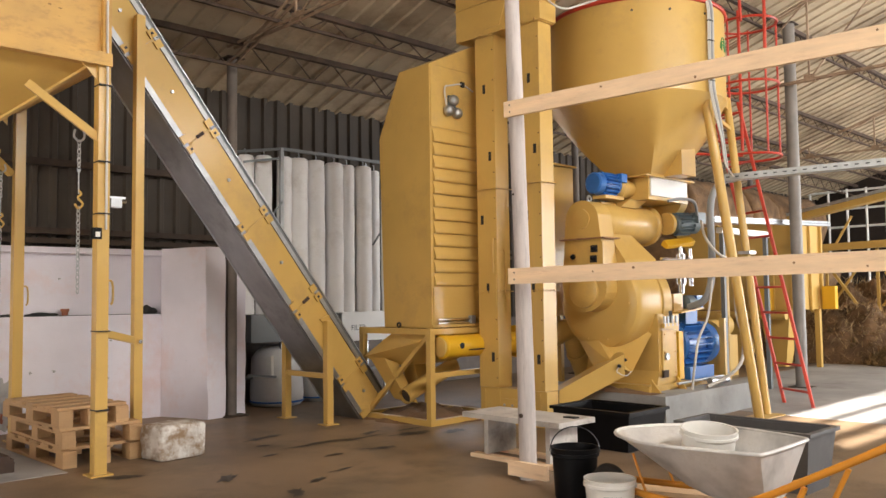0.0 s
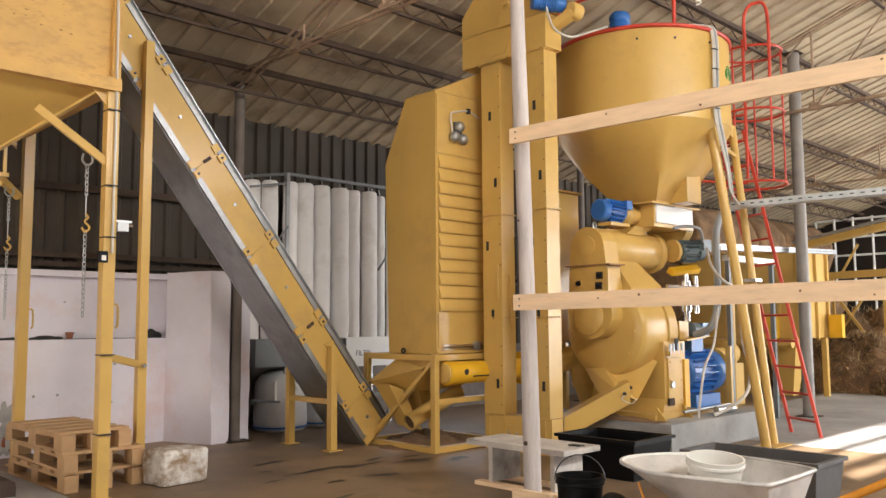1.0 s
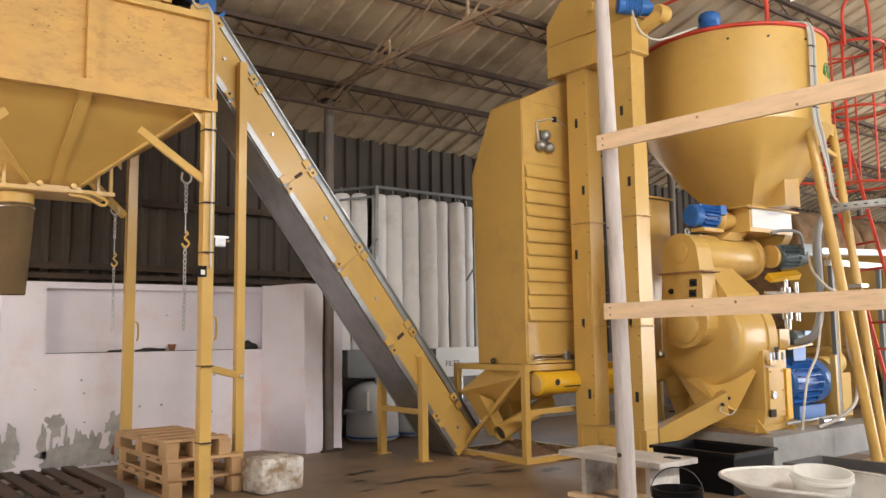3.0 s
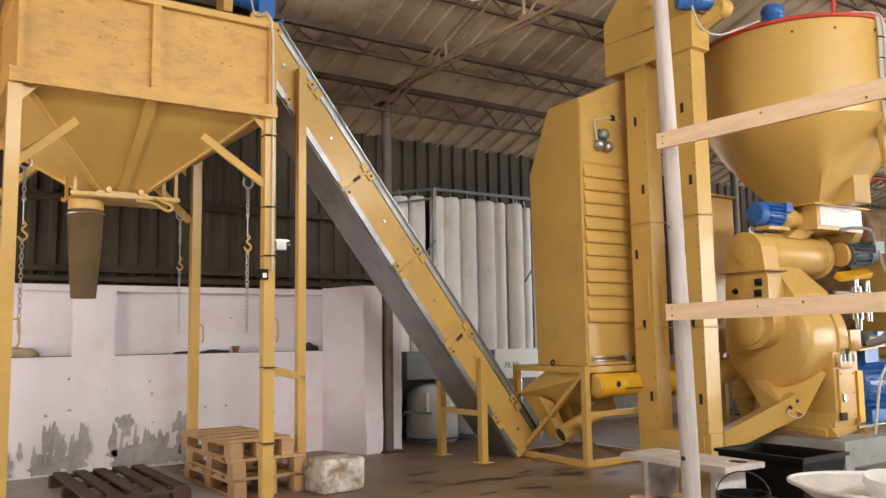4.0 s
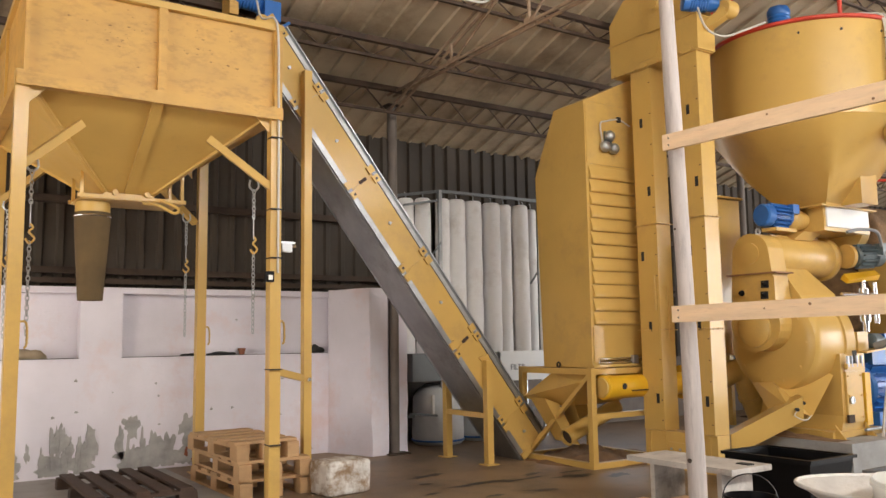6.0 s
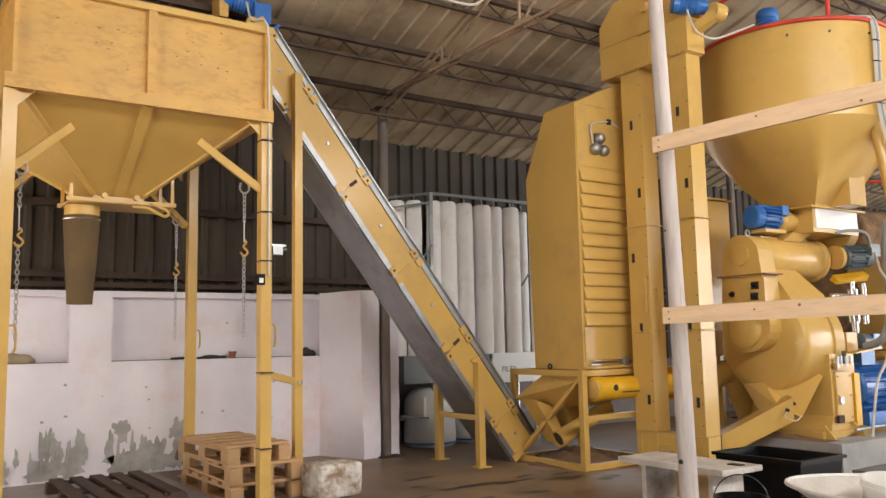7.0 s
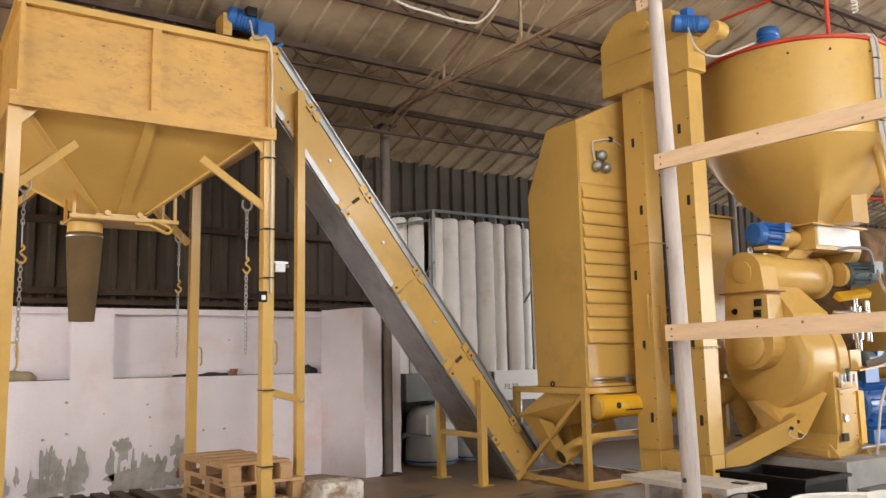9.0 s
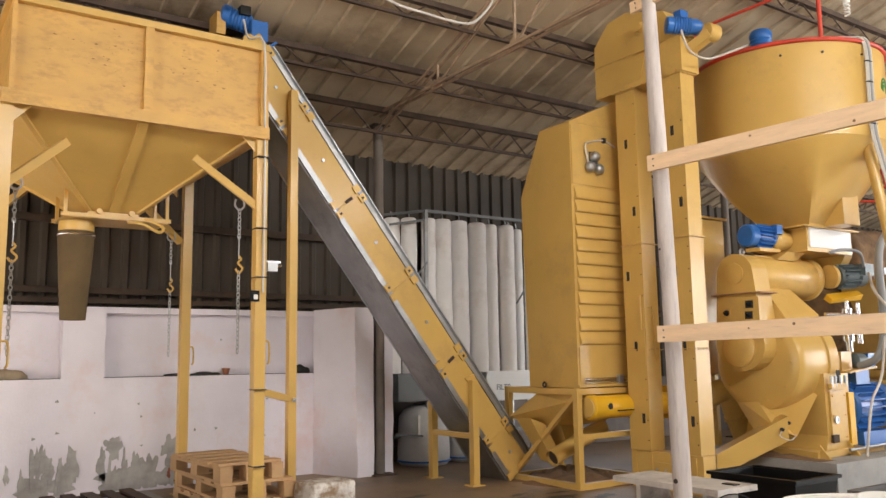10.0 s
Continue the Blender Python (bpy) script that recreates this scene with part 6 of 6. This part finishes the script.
# ---- wheelbarrow ----
def wheelbarrow():
    t = thing("wheelbarrow", (4.0, 2.1, 0), "worn zinc wheelbarrow with orange-yellow tube frame", "wheelbarrow")

    def lp(z, f, inset):
        pts = [(3.92, 2.64), (3.78, 2.53), (3.66, 2.28), (3.70, 1.95), (3.74, 1.78), (3.80, 1.74), (4.24, 1.75), (4.32, 1.79), (4.38, 1.98), (4.42, 2.34), (4.26, 2.54), (4.08, 2.64)]
        c = Vector((4.04, 2.06))
        n = len(pts)
        out = []
        for i in range(n):
            p0_, p1_, p2_, p3_ = (Vector(pts[(i + k) % n]) for k in (-1, 0, 1, 2))
            for s_ in range(5):
                u = s_ / 5
                p = 0.5 * (2 * p1_ + (p2_ - p0_) * u + (2 * p0_ - 5 * p1_ + 4 * p2_ - p3_) * u * u + (3 * p1_ - p0_ - 3 * p2_ + p3_) * u ** 3)
                q = c + (p - c) * f + Vector((0.01, -0.20)) * (1 - f)
                q += (c - q) * inset
                out.append((q.x, q.y, z))
        return out

    part("tray", loft(nb(), [lp(0.19, 0.42, 0), lp(0.22, 0.52, 0), lp(0.455, 1.0, 0), lp(0.455, 1.0, 0.03), lp(0.225, 0.5, 0.03), lp(0.2, 0.4, 0)], caps=False), ZINC_TUB, t, smooth=40)
    part("tray_floor", prism(nb(), [(p[0], p[1]) for p in lp(0, 0.42, 0)], "z", 0.188, 0.196), ZINC_TUB, t)
    part("tray_rim", hose(nb(), [Vector(p) for p in lp(0.457, 1.005, 0)] + [Vector(lp(0.457, 1.005, 0)[0])], 0.011, 8, 1), ZINC_TUB, t, smooth=50)
    for dx in (-0.24, 0.24):
        part("handle_tube", hose(nb(), [(3.98 + dx * 0.25, 2.72, 0.17), (3.99 + dx * 0.8, 2.3, 0.16), (4.0 + dx, 1.9, 0.2), (4.02 + dx * 1.15, 1.45, 0.42), (4.05 + dx * 1.2, 0.95, 0.70)], 0.018, 10), ORANGE, t, "orange-yellow handle tube", smooth=50)
        part("stand_leg", hose(nb(), [(4.0 + dx, 1.9, 0.2), (4.0 + dx * 1.1, 1.75, 0.02), (4.0 + dx * 1.1, 1.7, 0.02), (4.02 + dx * 1.1, 1.55, 0.34)], 0.014, 8), ORANGE, t, smooth=50)
        part("front_stay", cyl(nb(), (3.98 + dx * 0.6, 2.42, 0.17), (3.98 + dx * 0.55, 2.5, 0.36), 0.007, n=8), ORANGE, t)
    wh = part("wheel", ring(nb(), (4.06, 2.80, 0.12), (1, 0, 0), 0.085, 0.033, 32, 10), BLACK_DULL, t, smooth=50)
    part("rim", cyl(nb(), (4.03, 2.80, 0.12), (4.09, 2.80, 0.12), 0.06, n=24), ORANGE, wh, smooth=40)
    return t


wheelbarrow()
bucket("bucket", 4.13, 2.22, 0.265, 0.118, 0.145, 0.23, WHITE_PLASTIC, "white plastic bucket standing in the wheelbarrow tray", None, (6, -4, 0))
bucket("bucket", 4.12, 2.23, 0.205, 0.10, 0.125, 0.20, WHITE_PLASTIC, "dirty white plastic bucket nested in the wheelbarrow tray", None, (4, -2, 0))
ob_ = thing("timber_offcut", (4.6, 2.9, 0), "pine board lying flat on the floor", "board")
part("board", beam(nb(), (4.32, 3.1, 0.02), (4.62, 2.3, 0.02), 0.16, 0.035), FRESH_WOOD, ob_, bev=0.003)


# ---- small things on the ledge ----
def pot(x, label):
    t = thing("flower_pot", (x, WY + 0.08, 1.08), label, "pot", "pots on the ledge")
    part("body", lathe(nb(), (x, WY + 0.08, 1.08), (0, 0, 1), [(0, 0.025), (0.05, 0.035), (0.05, 0.04), (0.07, 0.041), (0.07, 0.033), (0.01, 0.022)], 18), TERRACOTTA, t, smooth=40)
    return t


for x in (3.02, 3.40):
    pot(x, "small brown terracotta pot on the wall ledge")


CANVAS_PALE = mat("pale_tan_cloth", (0.38, 0.30, 0.20), 0.9, var=0.15, scale=9, fine=120, bump=0.2)


def rag(x, w, h, seed, label, cloth=BLACK_DULL):
    bm = nb()
    bmesh.ops.create_icosphere(bm, subdivisions=3, radius=1)
    for v in bm.verts:
        n_ = 1 + 0.45 * noise.noise(v.co * 1.7 + Vector((seed, 0, 0)))
        v.co = Vector((x + v.co.x * w * n_, WY + 0.09 + v.co.y * 0.05 * n_, max(1.081, 1.08 + v.co.z * h * n_ + h * 0.6)))
    return tagged(part("rag", bm, cloth, smooth=60), label, "rag", "rags on the ledge")


rag(3.86, 0.10, 0.055, 1, "crumpled black work glove on the wall ledge")
rag(2.8, 0.14, 0.022, 4, "flat black rag on the wall ledge")
rag(2.5, 0.1, 0.016, 7, "flat black rag on the wall ledge")
rag(1.0, 0.15, 0.06, 9, "crumpled tan cloth on the wall ledge", CANVAS_PALE)


# ---- rear of the hall ----
def rear_tank():
    t = thing("mixing_tank", (13.2, 5.5, 0), "tan-painted mixing tank with ribbed sides and funnel feet at the rear", "tank")
    part("body", box(12.9, 13.9, 5.37, 7.4, 0.95, 2.30), YELLOW, t, bev=0.02)
    for y in (5.38, 5.7, 6.1, 6.6):
        part("rib", box(12.86, 12.899, y, y + 0.05, 0.95, 2.36), YELLOW, t, bev=0.004)
    for x in (12.95, 13.4, 13.84):
        part("rib", box(x, x + 0.05, 5.325, 5.369, 0.95, 2.30), YELLOW, t, bev=0.004)
    part("top_rim", box(12.86, 13.94, 5.33, 7.44, 2.30, 2.34), YELLOW, t, bev=0.006)
    for y in (5.75, 6.4):
        part("funnel_foot", loft(nb(), [[(12.95, y - 0.25, 0.95), (13.4, y - 0.25, 0.95), (13.4, y + 0.25, 0.95), (12.95, y + 0.25, 0.95)], [(13.05, y - 0.12, 0.05), (13.25, y - 0.12, 0.05), (13.25, y + 0.12, 0.05), (13.05, y + 0.12, 0.05)]]), YELLOW, t)
    for x, y in ((12.78, 5.80), (13.86, 5.22)):
        part("yellow_box", box(x - 0.06, x + 0.06, y - 0.1, y + 0.1, 0.95, 1.32), CHROME_YELLOW, t, "bright yellow control box", bev=0.01)
    for x, y in ((13.85, 5.42), (13.85, 7.35), (12.95, 7.35)):
        part("leg", box(x - 0.04, x + 0.04, y - 0.04, y + 0.04, 0, 0.95), YELLOW, t)
    part("auger", cyl(nb(), (12.82, 5.5, 0.87), (12.82, 7.2, 0.87), 0.07, n=14), YELLOW, t, smooth=40)
    return t


rear_tank()
td = thing("blower", (11.6, 6.0, 0), "tan-painted round blower casing beside the rear tank", "blower")
part("casing", lathe(nb(), (11.5, 6.0, 0.75), (1, 0, 0), [(0, 0.1), (0.05, 0.17), (0.25, 0.17), (0.3, 0.1)], 32), YELLOW, td, smooth=40)
part("inlet", cyl(nb(), (11.2, 5.98, 0.75), (11.52, 6.0, 0.75), 0.09, n=20), YELLOW, td, smooth=40)
part("foot", box(11.45, 11.9, 5.86, 6.14, 0, 0.6), YELLOW, td, bev=0.01)
part("stand_pipe", cyl(nb(), (11.1, 5.6, 0), (11.1, 5.6, 2.0), 0.03, n=10), YELLOW, td)
pt2 = thing("stand_pipe", (10.2, 5.15, 0), "tan steel upright pipe", "pipe")
part("pipe", cyl(nb(), (10.2, 5.15, 0), (10.2, 5.15, 2.0), 0.025, n=10), YELLOW, pt2)
shelf = thing("steel_channel", (9.6, 4.9, 1.95), "steel channel on two posts, coloured white for the light on it", "channel")
# white colour stands for bright light falling on the steel
part("channel", box(9.1, 10.4, 4.62, 4.70, 1.93, 2.0), WHITE_PAINT, shelf, bev=0.004)
for x in (9.15, 10.3):
    part("post", box(x, x + 0.05, 4.64, 4.69, 0, 1.93), STEEL_GREY, shelf)


def rear_conveyor():
    t = thing("rear_conveyor", (17, 6, 0), "tan steel conveyor on a crossed lattice trestle at the rear", "conveyor")
    part("lower_chord", beam(nb(), (17, 7.6, 2.1), (17, 3.6, 2.17), 0.12, 0.14), YELLOW, t)
    part("trough", beam(nb(), (17.1, 7.7, 2.65), (17.1, 3.6, 3.36), 0.3, 0.12), YELLOW, t)
    part("trough_edge", beam(nb(), (16.9, 7.7, 2.74), (16.9, 3.6, 3.45), 0.03, 0.06), GALV, t)
    for y in (7.4, 6.45, 5.5, 4.55, 3.7):
        part("leg", beam(nb(), (17, y, 0), (17, y, 2.05), 0.05, 0.05), YELLOW, t)
    for y in (7.25, 6.3, 5.35, 4.4):
        part("brace", beam(nb(), (16.95, y, 1.6), (16.95, y - 0.85, 0.35), 0.05, 0.05), YELLOW, t)
        part("brace", beam(nb(), (17.05, y - 0.6, 1.95), (17.05, y + 0.1, 0.95), 0.04, 0.04), YELLOW, t)
        part("strut", beam(nb(), (17, y, 2.1), (17.05, y - 0.35, 2.72), 0.04, 0.04), YELLOW, t)
    return t


rear_conveyor()
rk = thing("pipe_rack", (21.5, 7.5, 0), "pale pipe rack against the dark end of the hall", "rack")
for k in range(9):
    part("upright", cyl(nb(), (21.5, 4.9 + 0.45 * k, 0), (21.5, 4.9 + 0.45 * k, 3.8), 0.03, n=8), WHITE_PAINT, rk)
for z in (2.4, 2.85, 3.3, 3.75):
    part("crossbar", cyl(nb(), (21.5, 4.7, z), (21.5, 8.6, z), 0.028, n=8), WHITE_PAINT, rk)


def straw_heap(cx, cy, rx, ry, h, seed, label):
    t = thing("straw_heap", (cx, cy, 0), label, "straw heap", "straw heaps", "stuff")
    bm = nb()
    bmesh.ops.create_grid(bm, x_segments=48, y_segments=48, size=1)
    for v in bm.verts:
        r = min(1, v.co.length)
        b = (1 - r * r) ** 0.8 if r < 1 else 0
        nz = noise.fractal(v.co * 3 + Vector((seed, 0, 0)), 0.8, 2.2, 5)
        v.co = Vector((cx + v.co.x * rx, cy + v.co.y * ry, max(0.0, b * h * (1 + 0.35 * nz)) - 0.01))
    part("mound", bm, STRAW, t, smooth=70)
    rnd = random.Random(seed)
    bm = nb()
    for _ in range(5200):
        a, r = rnd.random() * 6.283, math.sqrt(rnd.random()) * 1.05
        q = Vector((r * math.cos(a), r * math.sin(a), 0))
        b = (1 - r * r) ** 0.8 if r < 1 else 0
        z = max(0.01, b * h * (1 + 0.35 * noise.fractal(q * 3 + Vector((seed, 0, 0)), 0.8, 2.2, 5)))
        p = Vector((cx + q.x * rx, cy + q.y * ry, z))
        d = Vector((rnd.uniform(-1, 1), rnd.uniform(-1, 1), rnd.uniform(-0.2, 0.7))).normalized() * rnd.uniform(0.06, 0.2)
        s_ = d.cross(Vector((0, 0, 1))).normalized() * 0.009
        vs = [bm.verts.new(p - s_), bm.verts.new(p + s_), bm.verts.new(p + d + s_ * 0.4), bm.verts.new(p + d - s_ * 0.4)]
        bm.faces.new(vs)
    part("stalks", bm, STRAW_PALE, t)
    return t


straw_heap(15.9, 5.7, 1.3, 1.7, 0.85, 3, "brown loose straw heaped on the floor at the rear")
straw_heap(18.0, 5.9, 1.6, 2.0, 1.35, 8, "brown loose straw heaped on the floor at the rear")
straw_heap(15.2, 4.5, 0.7, 0.7, 0.3, 5, "small drift of loose brown straw")
def bale(x, y, z, label):
    """A round straw bale lying along the wall, with a ragged, layered skin."""
    t = thing("straw_bale", (x, y, z - 0.6), label, "straw bale", "straw bales")
    bm = lathe(nb(), (x - 0.58, y, z), (1, 0, 0), [(0, 0.15), (0.0, 0.38), (0.015, 0.54), (0.06, 0.60)] + [(0.06 + 0.13 * k, 0.60) for k in range(1, 8)] + [(1.10, 0.60), (1.15, 0.54), (1.16, 0.36), (1.16, 0.15)], 44)
    for v in bm.verts:
        v.co += noise.noise_vector(v.co * 5.0) * 0.05 + noise.noise_vector(v.co * 17.0) * 0.02
    bmesh.ops.translate(bm, verts=bm.verts, vec=(0, 0, 0.02))
    part("roll", bm, STRAW, t, smooth=70)
    return t


for row in range(3):
    for k in range(7 - row):
        bale(12.4 + 1.2 * k + 0.6 * row, 7.72 + 0.05 * ((k + row) % 2), 0.6 + 1.06 * row, "brown round straw bale stacked along the cladding wall")

# ---- lamps and loose cable under the roof ----
lm = thing("hanging_lamp", (6.72, 3.6, 4.19), "unlit white spiral bulb hanging from a cord", "lamp")
part("cord", cyl(nb(), (6.72, 3.6, 4.28), (6.72, 3.6, roof_z(3.6) + 0.03), 0.005, n=6), BLACK_DULL, lm)
part("socket", cyl(nb(), (6.72, 3.6, 4.19), (6.72, 3.6, 4.28), 0.03, n=14), WHITE_PLASTIC, lm, smooth=40)
part("bulb", hose(nb(), [(6.72 + 0.022 * math.cos(q * 1.2), 3.6 + 0.022 * math.sin(q * 1.2), 4.19 - 0.006 * q) for q in range(18)], 0.008, 6, 2), WHITE_PAINT, lm, smooth=50)
lc = part("loose_cable", hose(nb(), [(2.2, 4.9, roof_z(4.9) - 0.05), (2.75, 5.2, 4.15), (3.15, 5.3, 4.01), (3.53, 5.3, 3.98), (3.75, 5.3, 3.975), (3.95, 5.3, 4.0), (4.1, 5.3, 4.13), (4.22, 5.3, 4.3), (4.47, 5.4, roof_z(5.4) - 0.19)], 0.011, 6), CABLE_WHITE, smooth=50)
tagged(lc, "white cable sagging below the roof purlins", "cable")

tl = thing("tube_lamp", (9.0, 7.2, 3.0), "pair of unlit white tube lamps behind the silo", "lamp")
part("tube", cyl(nb(), (8.98, 7.3, 2.95), (9.1, 7.24, 3.12), 0.02, n=10), WHITE_PAINT, tl, smooth=40)
part("tube", cyl(nb(), (9.06, 7.16, 2.90), (9.18, 7.1, 3.07), 0.028, n=10), WHITE_PAINT, tl, smooth=40)
part("cord", cyl(nb(), (9.1, 7.17, 3.0), (9.1, 7.17, roof_z(7.17) + 0.03), 0.006, n=6), BLACK_DULL, tl)
